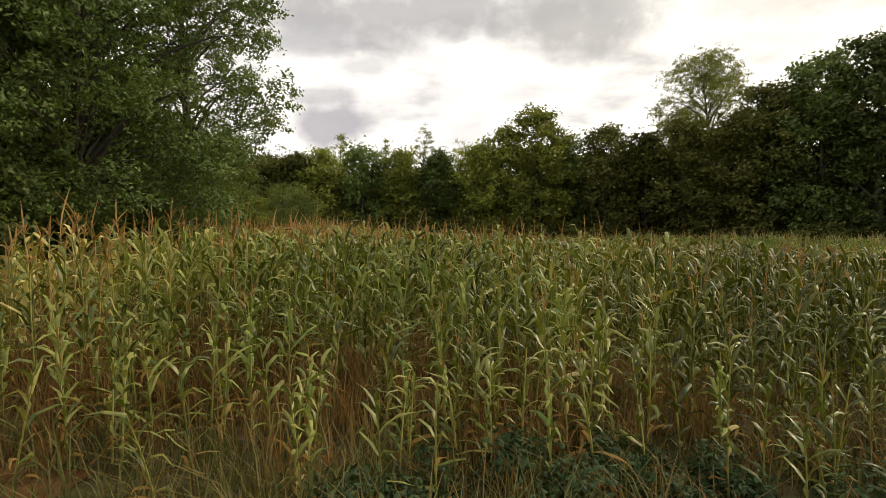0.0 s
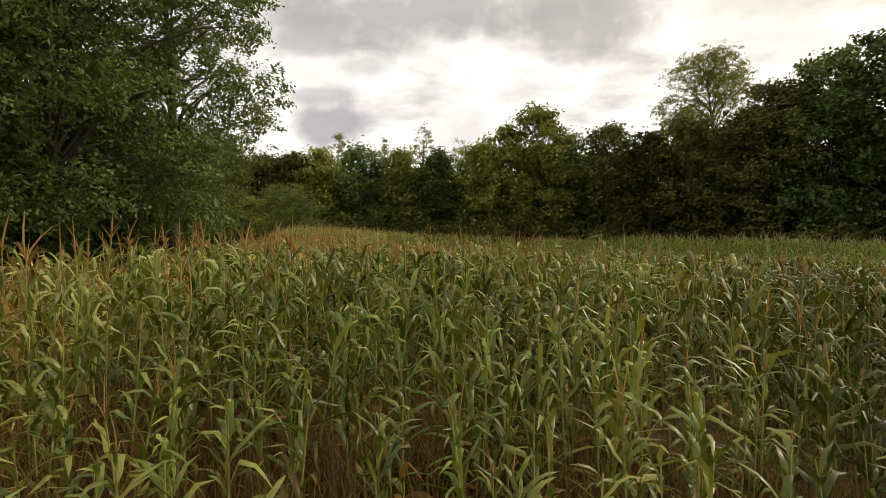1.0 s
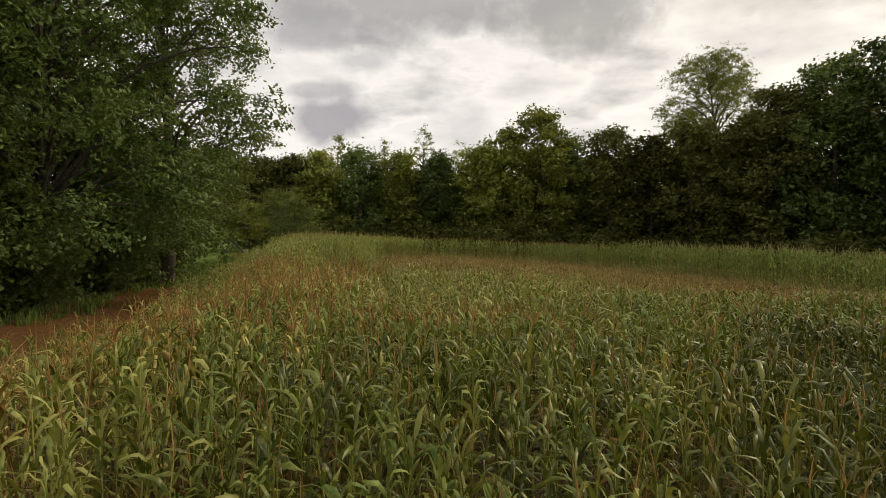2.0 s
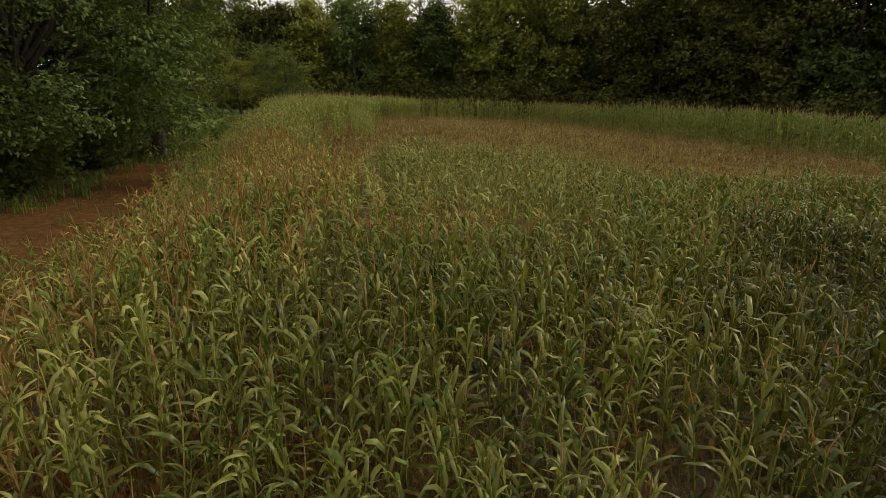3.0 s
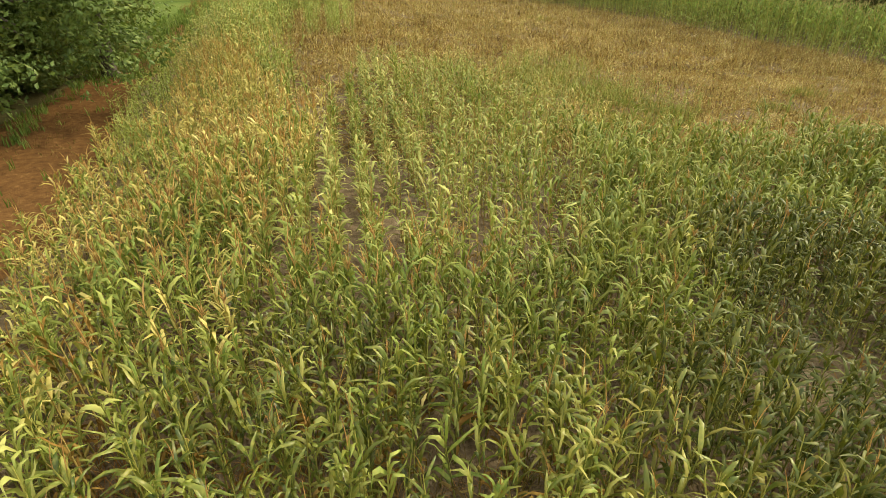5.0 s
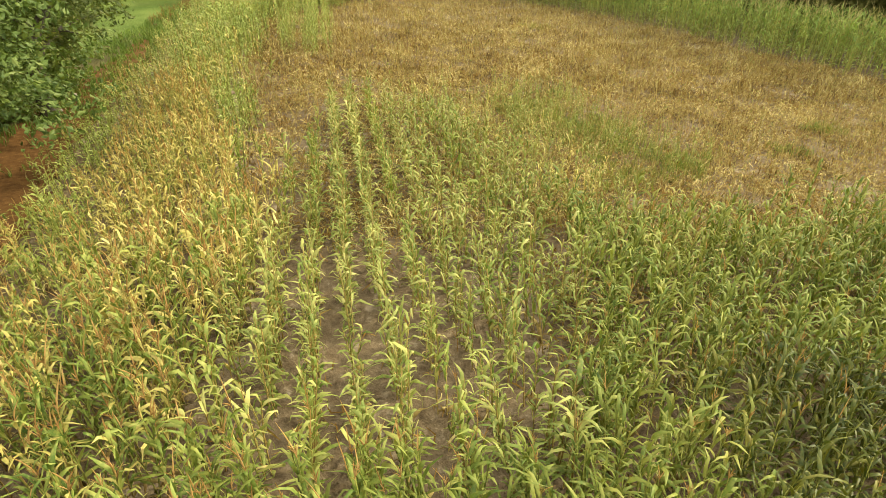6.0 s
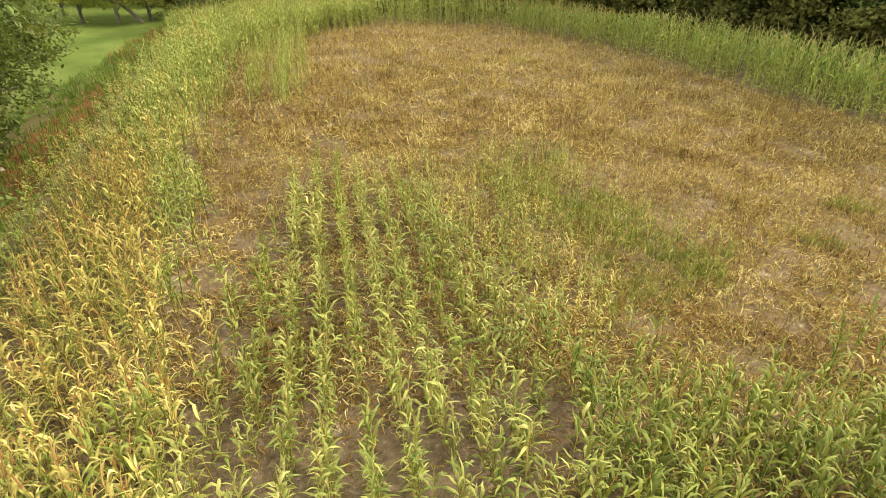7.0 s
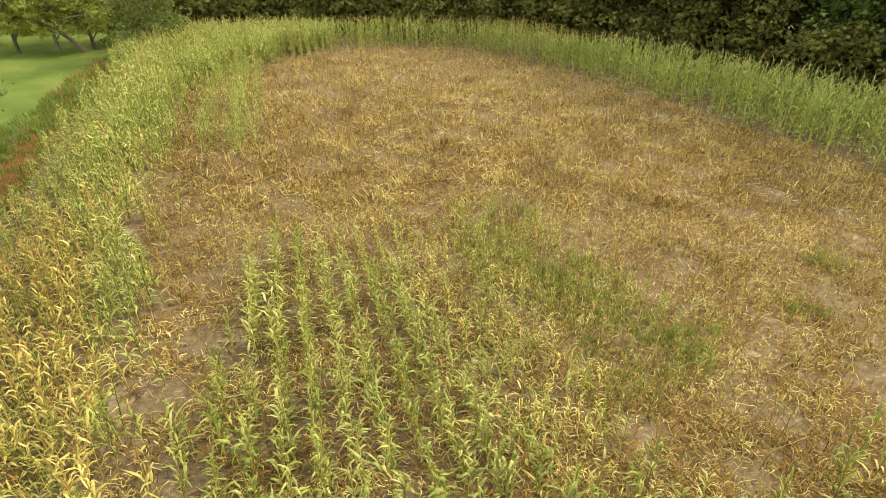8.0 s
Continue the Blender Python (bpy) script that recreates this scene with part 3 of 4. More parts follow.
xy = drill(0.495, 0.080, 0.045)
broad = (xy[:, 1] < 8.6) | (xy[:, 0] > 3.6) | (xy[:, 0] < -1.2 - 0.12 * (xy[:, 1] - 10))
xy[broad] += rng.uniform(-0.22, 0.22, (int(broad.sum()), 2))    # sown broadcast outside the open rows
X, Y = xy[:, 0], xy[:, 1]
dead = inside(DEAD, X + 0.55 * wave(X, Y, 2.2, 0.3) + rng.normal(0, 0.35, len(X)), Y + 0.55 * wave(X, Y, 2.0, 1.3) + rng.normal(0, 0.35, len(X)))
strip = inside(STRIP, X + 0.2 * wave(X, Y, 2.6, 3.0), Y)
gold = inside(GOLD, X + 0.3 * wave(X, Y, 2.4, 0.9), Y + 0.3 * wave(X, Y, 2.0, 0.2)) & ~strip
weedy = inside(WEEDY, X + 0.3 * wave(X, Y, 2.0, 0.2), Y)
green = ~dead & ~strip & ~gold
u = rng.uniform(0, 1, len(X))
H = crop_height(X, Y) * rng.normal(1, 0.06, len(X)).clip(0.8, 1.08)
lowpatch = np.exp(-(((X - 5.4) / 0.5) ** 2 + ((Y - 7.8) / 0.4) ** 2))
for hx, hy in ((1.35, 5.75), (2.1, 5.0), (1.0, 9.3), (4.5, 9.9)):      # small gaps in the sowing
    lowpatch = np.maximum(lowpatch, np.exp(-(((X - hx) / 0.38) ** 2 + ((Y - hy) / 0.34) ** 2)))
frontier = np.clip((Y - 1.6) / 2.6, 0.25, 1) * (Y > 2.45 + 0.3 * wave(X, Y, 2.2, 0.6))
opening = np.clip((Y - 10.5) / 2, 0, 1) * (X > 3) * (X < 11) * (Y < 17)        # the stand thins towards the dead patch
grow = green & (u < (1 - 0.9 * lowpatch) * frontier * (1 - opening * (0.22 + 0.25 * wave(X, Y, 2.4, 1.1))))

grow &= (X < 0.85 * Y + 1.5) | (u < 0.3)        # thinner sowing towards the far corner
near = (Y < 16.5) & (X < 11) & (X > -3) | (Y < 14) & (X <= -3)
lush = grow & ~near & (X > 7) & (Y < 46) & (u < np.where((X > 19) & (Y < 30), 0.18, 0.32))
rest = grow & ~near & ~lush
left_far = rest & (X < -3)
left_far &= u < 0.86
far_side = rest & (X >= -3) & (u < 0.34)
NEARBOX = (X > -2.2) & (X < 2.4) & (Y > 2.6) & (Y < 7.0)
single = grow & near & NEARBOX
extra = np.nonzero(single)[0]
single[extra[rng.permutation(len(extra))[300:]]] = False
tint = 0.8 * wave(X, Y, 0.7, 1.9) + rng.normal(0, 0.4, len(X)) - 0.16 * (X - 0.5) * np.clip(11 - Y, 0, 1) + 0.25 * np.clip(Y - 6.5, 0, 4) * np.clip(1.6 - 0.35 * X, 0, 1)
tint = tint + 0.9 * np.clip((-0.4 - X) / 0.8, 0, 1) * np.clip((Y - 7.5) / 1.5, 0, 1)
tint = tint + 0.6 * np.clip((-0.8 - X) / 0.8, 0, 1) * (Y > 4.5) - 0.6 * np.exp(-(((X - 5.8) / 1.4) ** 2 + ((Y - 8.8) / 1.2) ** 2))
ripe = grow & near & (X < -0.9 + 0.3 * wave(X, Y, 2.0, 0.5)) & (Y > 8.6) & (rng.uniform(0, 1, len(X)) < 0.42 + 0.3 * wave(X, Y, 1.6, 2.5))
ripe |= grow & near & ~single & (X < -1.1 + 0.4 * wave(X, Y, 1.6, 0.9)) & (Y > 3.4) & (Y <= 8.6) & (rng.uniform(0, 1, len(X)) < 0.16)
dried = grow & near & ~single & ~ripe & (X < -1.0) & (Y < 7.2) & (rng.uniform(0, 1, len(X)) < 0.1 + 0.12 * np.clip(-1.0 - X, 0, 2))
pale = grow & near & ~single & ~ripe & ~dried & (tint > np.where(Y < 6.5, 0.65, 0.4))
deep = grow & near & ~single & ~pale & ~ripe & ~dried & (tint < -0.35)
main = grow & near & ~single & ~pale & ~deep & ~ripe & ~dried

G = 1.0 + 0.12 * np.clip((Y - 6.5) / 2.5, 0, 1)          # broader leaves where the stand opens
SET = {"row": [ROW_LEAF, LIGHT, STALK_DRY, TASSEL_PALE, COB], "mid": [MID, STRAW, STALK, TASSEL, COB], "fresh": [FRESH, FRESH, STALK, TASSEL_PALE, COB], "green": [GREEN, DRY, STALK, TASSEL, COB], "light": [LIGHT, STRAW, STALK, TASSEL, COB], "far": [LUSH_FAR, FRESH, STALK, TASSEL_PALE, COB], "lush": [LUSH, GREEN, STALK, TASSEL, COB],
       "gold": [YELLOW, STRAW, STALK_DRY, TASSEL, COB], "dead": [STRAW, DRY, STALK_DRY, STRAW, COB]}
k = main & (Y < 7.6)
plant_out("maize_stand", protos, xy[k], H[k], SET["green"], "dense stand of tall olive-green maize with dry lower leaves", girth=G[k])
k = main & (Y >= 7.6) & (X > 1.5)
plant_out("open_maize_stand", protos_plain, xy[k], 1.03 * H[k], SET["mid"], "thinning stand of olive-green maize without tassels", girth=G[k])
k = main & (Y >= 7.6) & (X <= 1.5)
plant_out("open_maize_stand", protos_mid, xy[k], 1.04 * H[k], SET["mid"], "thinning stand of olive-green maize with dry lower leaves", girth=G[k])
k = pale & (Y < 7.6)
plant_out("pale_maize_stand", protos, xy[k], H[k], SET["light"], "yellowing maize scattered among the green stand", girth=G[k])
k = pale & (Y >= 7.6) & (X > 1.5)
plant_out("open_pale_maize", protos_plain, xy[k], 1.03 * H[k], SET["light"], "yellowing maize without tassels where the stand opens", girth=G[k])
k = pale & (Y >= 7.6) & (X <= 1.5)
plant_out("open_pale_maize", protos_mid, xy[k], 1.04 * H[k], SET["light"], "yellowing maize where the stand opens", girth=G[k])
k = deep & ((Y < 7.6) | (X > 4.2) & (Y < 10.5))
plant_out("deep_green_maize", protos, xy[k], H[k], SET["lush"], "deep green maize in the fresher part of the stand", girth=G[k])
k = deep & ~((Y < 7.6) | (X > 4.2) & (Y < 10.5))
plant_out("open_green_maize", protos_plain, xy[k], H[k], SET["mid"], "deep green maize where the stand opens", girth=G[k])
plant_out("dried_maize", protos_gold, xy[dried], 1.05 * H[dried], [DRY, DRY, STALK_DRY, TASSEL, COB], "dried red-brown maize at the corner by the track", girth=1.0)
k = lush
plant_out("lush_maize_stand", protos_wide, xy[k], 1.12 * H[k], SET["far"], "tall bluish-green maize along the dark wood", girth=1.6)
straw_ = left_far & (rng.uniform(0, 1, len(X)) < 0.07 + 0.1 * wave(X, Y, 1.2, 0.4) + 0.3 * np.exp(-((Y - 24) / 3.5) ** 2))
k = left_far & ~straw_
plant_out("border_maize_stand", protos_edge, xy[k], H[k] * 0.95, SET["fresh"], "light green maize strip along the dirt track", girth=1.5)
plant_out("yellowing_border_maize", protos_edge, xy[straw_], H[straw_] * 0.95, SET["gold"], "yellowing maize among the strip along the dirt track", girth=1.5)
plant_out("far_maize_stand", protos_wide, xy[far_side], H[far_side] * 0.95, [FRESH, FRESH, STALK, TASSEL, COB], "light yellow-green maize at the far end of the field", girth=1.7)
k = gold & (u > 0.56)
plant_out("mixed_maize_stand", protos_bare, xy[k], 0.9 * H[k], SET["light"], "light green maize among the golden plants", girth=1.1)
gold_single = gold & (u < 0.56) & (X > -4.6) & (Y < 19.5)
extra = np.nonzero(gold_single)[0]
gold_single[extra[rng.permutation(len(extra))[45:]]] = False
k = gold & (u < 0.56) & ~gold_single
plant_out("golden_maize_stand", protos_gold, xy[k], 0.88 * H[k], SET["gold"], "golden yellow drying maize beside the bare patch", girth=1.2)
plant_out("ripening_maize", protos_gold, xy[ripe], 1.06 * H[ripe], SET["gold"], "yellowing maize scattered among green plants near the track", girth=1.15)
k = strip & (u < 0.56 + 0.35 * wave(X, Y, 3.1, 1.4))
tone_row = np.floor((X * RC + Y * RS - 0.19) / 0.495 + 0.5)            # every third row is paler
row_single = k & (X > -1.2) & (X < 2.4) & (Y > 9.6) & (Y < 14.5)
extra = np.nonzero(row_single)[0]
row_single[extra[rng.permutation(len(extra))[110:]]] = False
k = k & ~row_single
k2 = k & ((tone_row % 3 == 1) | (rng.uniform(0, 1, len(X)) < 0.1))
k = k & ~k2
plant_out("yellowed_maize_rows", protos_row, xy[k2], (1.0 - 0.012 * (Y[k2] - 8)) * rng.normal(1, 0.22, k2.sum()).clip(0.4, 1.4), [LIGHT, STRAW, STALK_DRY, TASSEL, COB], "short yellowed maize in open rows on bare soil", girth=1.12)
plant_out("short_maize_rows", protos_row, xy[k], (1.03 - 0.012 * (Y[k] - 8)) * rng.normal(1, 0.20, k.sum()).clip(0.4, 1.4), SET["row"], "short light green maize in open rows on bare soil", girth=1.25)
off = np.clip(1 - np.maximum(np.abs(X - 3.9 + 0.25 * (Y - 15)) / 2.2, np.abs(Y - 17.5) / 6.5), 0, 1)        # the open rows thin out towards the weeds
k = dead & ~strip & (u < 0.42 * off ** 0.6)
plant_out("thinning_maize_rows", protos_row, xy[k], 0.72 * rng.normal(1, 0.25, k.sum()).clip(0.35, 1.4), SET["row"], "scattered short maize where the open rows fade out", girth=1.05)
k = dead & ~strip & (u > 0.9 - 0.25 * off) & (u < 0.9)
plant_out("yellowed_stray_maize", protos_row, xy[k], 0.6 * rng.normal(1, 0.25, k.sum()).clip(0.35, 1.4), SET["gold"], "scattered yellowed maize in the dead patch", girth=1.0)
# a few weak rows still stand in the dead patch, towards the track and the weeds
rowline = X * RC + Y * RS
k = dead & ~strip & (Y > 29) & (Y < 42) & (((np.abs(rowline - 1.9) < 0.3) & (u < 0.65)) | ((np.abs(rowline - 2.7) < 0.3) & (u < 0.25)) | ((np.abs(rowline - 0.9) < 0.3) & (u < 0.5)))
plant_out("weak_maize_rows", protos_edge, xy[k], 1.15 * rng.normal(1, 0.15, k.sum()), SET["fresh"], "thin rows of weak pale maize in the dead patch")
k = weedy & (u < 0.42)
plant_out("stunted_maize", protos_bare, xy[k], 0.7 * rng.normal(1, 0.2, k.sum()), SET["light"], "stunted light green maize in a weedy patch")
k = dead & ~strip & (u > 0.86) & (wave(X, Y, 1.5, 2.6) + rng.normal(0, 0.5, len(X)) > -0.3)
plant_out("dead_maize", protos_dead, xy[k], 0.55 * rng.normal(1, 0.4, k.sum()).clip(0.3, 2), SET["dead"], "withered yellow maize stubs in the bare patch", lean=0.32, girth=1.2)


k = dead & ~strip & (u > 0.40) & (u < np.where((X > 3) & (Y < 23), 0.74, 0.64)) & (wave(X, Y, 0.9, 0.6) + rng.normal(0, 0.4, len(X)) > -0.35)
plant_out("stray_maize", protos_dead, xy[k], 0.55 * rng.normal(1, 0.4, k.sum()).clip(0.3, 2), [LIGHT, YELLOW, STALK_DRY, STRAW, COB], "stray yellow-green maize still standing in the dead patch", lean=0.15, girth=0.9)


# plants close to the camera's way, each a thing of its own
def part(name, v, q, mat, parent, label=""):
    ob = mesh_object(name, v, q, [mat], parent=parent)
    if label:
        tagged(ob, label)
    return ob


def maize_plant(i, tones, name="maize_plant"):
    r = np.random.default_rng(300 + i)
    base = new(name)
    base.empty_display_size = 0.1
    for kind, v, q, s in maize_pieces(r, 5, int(r.integers(12, 16)), i % 3 == 0, 0.2, 4, 1.1, cob=i % 4 == 1, steep=0.25, reach=1.5, stout=1.6):
        slot = int(np.max(s))
        label = {"tassel": "dry brown tassel"}.get(kind, "")
        part(kind, v, q, tones[slot], base, label)
    return base


def stand_of_things(forms, at, heights):
    """Each plant at its own place, from a few forms."""
    for n, k in enumerate(at):
        x, y, h = float(X[k]), float(Y[k]), float(heights[n])
        m = pose(x * UNIT, y * UNIT, (float(gz(x, y)) + 0.02) * UNIT, math.degrees(rng.normal(0, 0.05)), math.degrees(rng.normal(0, 0.05)), rng.uniform(0, 360))
        src = forms[n % len(forms)]
        wide = 0.6 * h + 0.46
        ob = src if n < len(forms) else copy_thing(src, m)
        ob.matrix_basis = m @ Matrix.Diagonal((wide, wide, h, 1))


bases = []
for i in range(10):
    b = maize_plant(i, SET["light"] if i % 4 == 0 else SET["green"])
    tagged(b, ("pale yellow-green" if i % 4 == 0 else "olive-green") + " maize plant with drooping leaves in brown soil", "maize plant", "maize plants at the field edge")
    bases.append(b)
at = np.nonzero(single)[0][:300]
stand_of_things(bases, at, H[at])
bases = []
for i in range(10, 16):
    b = maize_plant(i, SET["row"], "short_maize_plant")
    tagged(b, "short light green maize plant in an open row on bare soil", "maize plant", "maize plants in the open rows")
    bases.append(b)
at = np.nonzero(row_single)[0]
stand_of_things(bases, at, (1.02 - 0.012 * (Y[at] - 8)) * rng.normal(1, 0.18, len(at)).clip(0.5, 1.35))
bases = []
for i in range(16, 20):
    b = maize_plant(i, SET["gold"], "golden_maize_plant")
    tagged(b, "golden yellow drying maize plant beside the bare patch", "maize plant", "golden maize plants")
    bases.append(b)
at = np.nonzero(gold_single)[0]
stand_of_things(bases, at, 0.88 * H[at])

# ---------------------------------------------------------------- litter, weeds and grass
def strewn(name, xy, length, width, mats, label, tilt=0.12, lift=0.045, bow=0.15, category="straw", bent=True, second=0.0):
    """Fallen blades and broken stalks lying about."""
    n = len(xy)
    az, el = rng.uniform(0, 2 * np.pi, n), rng.normal(0, tilt, n)
    d = np.stack([np.cos(az) * np.cos(el), np.sin(az) * np.cos(el), np.abs(np.sin(el))], -1)
    sd = np.stack([-np.sin(az), np.cos(az), rng.normal(0, 0.5, n)], -1)
    sd /= np.linalg.norm(sd, axis=1)[:, None]
    c = np.stack([xy[:, 0], xy[:, 1], gz(xy[:, 0], xy[:, 1]) + lift], -1)
    b = rng.normal(0, bow, n)[:, None] * length[:, None] * np.stack([-np.sin(az), np.cos(az), np.zeros(n)], -1)
    rows = []
    for f, w in ((-0.5, 0.7), (0.0, 1.0), (0.5, 0.3)) if bent else ((-0.5, 0.9), (0.5, 0.6)):
        p = c + (f + 0.5) * length[:, None] * d + (1 - 4 * f * f) * b + np.array([0, 0, 0.03]) * (1 - 4 * f * f)
        rows += [p - sd * width[:, None] * w, p + sd * width[:, None] * w]
    v = np.stack(rows, 1).reshape(-1, 3)
    k = (np.arange(n) * len(rows))[:, None]
    q = np.concatenate([k + np.array([[0, 1, 3, 2]])] + ([k + np.array([[2, 3, 5, 4]])] if bent else []))
    return tagged(mesh_object(name, v, q, mats, np.tile(rng.uniform(0, 1, n) < second, len(q) // n).astype(int)), label, category, kind="stuff")


def tufts(name, xy, height, mat, label, blades=7, width=0.006, splay=0.5, category="grass"):
    """Grass or weeds: a few bent blades at each place."""
    n = len(xy) * blades
    bx = np.repeat(xy, blades, 0) + rng.normal(0, 0.05, (n, 2))
    h = np.repeat(height, blades) * rng.uniform(0.6, 1.15, n)
    az = rng.uniform(0, 2 * np.pi, n)
    o = rng.uniform(0.1, 1, n) * splay * h
    c = np.stack([bx[:, 0], bx[:, 1], gz(bx[:, 0], bx[:, 1]) + 0.005], -1)
    d = np.stack([np.cos(az), np.sin(az), np.zeros(n)], -1)
    sd = np.stack([-np.sin(az), np.cos(az), np.zeros(n)], -1) * width
    rows = []
    for f, w in ((0, 1.0), (0.55, 0.9), (1.0, 0.15)):
        p = c + d * (o * f * f)[:, None] + np.array([0, 0, 1.0]) * (h * (f - 0.18 * f * f))[:, None]
        rows += [p - sd * w, p + sd * w]
    v = np.stack(rows, 1).reshape(-1, 3)
    k = (np.arange(n) * 6)[:, None]
    q = np.concatenate([k + np.array([[0, 1, 3, 2]]), k + np.array([[2, 3, 5, 4]])])
    return tagged(mesh_object(name, v, q, [mat]), label, category, kind="stuff")


def cast(n, poly, grow_=0.0):
    a = np.array(poly)
    p = rng.uniform(a.min(0) - grow_, a.max(0) + grow_, (n, 2))
    return p[inside(poly, p[:, 0], p[:, 1])]


c_ = cast(36000, DEAD)                # each fallen plant leaves a heap of straw
c_ = c_[(rng.uniform(0, 1, len(c_)) < 0.54 + 0.5 * wave(c_[:, 0], c_[:, 1], 2.6, 2.2) + 0.25 * wave(c_[:, 0], c_[:, 1], 0.8, 1.2)) & (rng.uniform(0, 1, len(c_)) < np.clip(1.3 - 0.028 * (c_[:, 1] - 14), 0.3, 1))]
p = np.repeat(c_, 17, 0)
p = p + rng.normal(0, 0.2, p.shape)
p = p[rng.uniform(0, 1, len(p)) > bare(p[:, 0], p[:, 1])]
b_ = p[p[:, 1] < 25]
strewn("straw_litter", b_, rng.uniform(0.06, 0.24, len(b_)), rng.uniform(0.004, 0.012, len(b_)), [STRAW, DRY], "flattened golden-brown maize straw strewn over grey-brown soil", 0.45, lift=rng.uniform(0.02, 0.10, len(b_)), bow=0.22, second=0.3)
b_ = p[(p[:, 1] >= 25) & (rng.uniform(0, 1, len(p)) < 0.7)]
strewn("straw_litter", b_, rng.uniform(0.10, 0.36, len(b_)), rng.uniform(0.006, 0.018, len(b_)), [STRAW, DRY], "flattened brown maize straw far out in the dead patch", 0.5, lift=rng.uniform(0.02, 0.14, len(b_)), bow=0.05, bent=False, second=0.3)
b_ = cast(1500, DEAD)                 # broken stalks lying between the heaps
b_ = b_[(b_[:, 1] < 34) & (bare(b_[:, 0], b_[:, 1]) < 0.5)]
strewn("fallen_stalks", b_, rng.uniform(0.25, 0.7, len(b_)), rng.uniform(0.006, 0.012, len(b_)), [STALK_DRY, DRY], "broken pale brown maize stalks lying on the soil", 0.1, 0.06, bow=0.08, second=0.5)
b_ = cast(16000, DEAD)                  # upright bunches of straw along the old rows
b_ = b_[(rng.uniform(0, 1, len(b_)) < 0.5 + 0.5 * wave(b_[:, 0], b_[:, 1], 2.4, 1.7)) & ~inside(STRIP, b_[:, 0], b_[:, 1])][:4200]
tufts("straw_bunches", b_, rng.uniform(0.12, 0.4, len(b_)), STRAW, "upright bunches of yellow-brown straw on the bare ground", 5, 0.008, 0.9, category="straw")
q_ = cast(110000, DEAD)
q_ = q_[(rng.uniform(0, 1, len(q_)) < 0.5 + 0.6 * wave(q_[:, 0], q_[:, 1], 2.2, 0.9)) & (q_[:, 1] < 34) & (rng.uniform(0, 1, len(q_)) > bare(q_[:, 0], q_[:, 1]))]
strewn("withered_litter", q_, rng.uniform(0.08, 0.3, len(q_)), rng.uniform(0.006, 0.018, len(q_)), [DRY], "dark brown rotted maize leaves under the straw", 0.3, 0.035, bent=False)
b_ = cast(16000, [(3.0, 11.0), (3.2, 17.0), (12.0, 17.5), (11.0, 11.5)])        # straw where the stand thins out
b_ = b_[(rng.uniform(0, 1, len(b_)) < 0.5 + 0.5 * wave(b_[:, 0], b_[:, 1], 2.6, 0.4)) & (rng.uniform(0, 1, len(b_)) > bare(b_[:, 0], b_[:, 1]))]
strewn("straw_litter", b_, rng.uniform(0.08, 0.28, len(b_)), rng.uniform(0.004, 0.012, len(b_)), [STRAW, DRY], "brown maize straw on the soil where the stand thins", 0.4, lift=rng.uniform(0.02, 0.08, len(b_)), bow=0.22, second=0.5)
p = cast(9000, FIELD)
p = p[(p[:, 1] < 18)]
strewn("leaf_litter", p, rng.uniform(0.1, 0.35, len(p)), rng.uniform(0.006, 0.014, len(p)), [DRY], "brown fallen maize leaves on the soil", 0.3)
p = cast(5000, WEEDY)
p = p[(wave(p[:, 0], p[:, 1], 1.6, 0.8) > -0.1) & (rng.uniform(0, 1, len(p)) < np.where((p[:, 1] > 20.4) & (p[:, 1] < 22.8), 0.7, 0.45))][:850]
tufts("weed_patch", p, rng.uniform(0.10, 0.34, len(p)), GRASS_PALE, "pale green weeds in the bare patch", 9, 0.008)
p = np.concatenate([cast(560, [(4.3, 22.6), (4.9, 22.8), (6.0, 21.2), (7.2, 20.0), (8.0, 18.2), (7.4, 17.7), (6.2, 19.2), (5.0, 20.8)]), rng.normal((5.5, 17.4), (0.4, 0.22), (60, 2)), rng.normal((12.7, 21.8), (0.3, 0.2), (30, 2)), rng.normal((10.6, 19.7), (0.3, 0.2), (25, 2)), rng.normal((6.1, 39.0), (0.4, 0.3), (30, 2))])
p = p + rng.normal(0, 0.16, p.shape)
tufts("green_weeds", p, rng.uniform(0.16, 0.46, len(p)), GRASS_PALE, "green weeds grown thick in the bare patch", 10, 0.006, 0.8)
n_ = 12000                             # tall thin grass between and before the first plants
p = np.stack([rng.uniform(-6, 11, n_), rng.uniform(1.6, 6.6, n_)], -1)
k = rng.uniform(0, 1, n_) < (0.55 + 0.45 * wave(p[:, 0], p[:, 1], 1.4, 1.9)) * np.clip(1.5 - 0.28 * (p[:, 1] - 2.6), 0.1, 1)
p = p[k]
tone_ = wave(p[:, 0], p[:, 1], 1.1, 0.4) + rng.normal(0, 0.45, len(p)) - 0.35 - 0.4 * np.clip(-0.8 - p[:, 0], 0, 2)
k = tone_ > 0.1
tufts("olive_grass", p[k], rng.uniform(0.16, 0.42, k.sum()), GRASS_OLIVE, "thin olive-green grass at the foot of the maize", 8, 0.0032, 1.0)
k = (tone_ <= 0.1) & (tone_ > -0.8)
tufts("dry_grass_patch", p[k], rng.uniform(0.14, 0.40, k.sum()), GRASS_DRY, "thin brown dry grass between the maize", 8, 0.0032, 1.2)
k = tone_ <= -0.8
tufts("rusty_grass", p[k], rng.uniform(0.12, 0.36, k.sum()), GRASS_RUST, "rusty red-brown dry grass at the field edge", 8, 0.0035, 1.2)
p = np.stack([rng.uniform(-4.4, 9, 5200), rng.normal(4.3, 0.55, 5200)], -1)
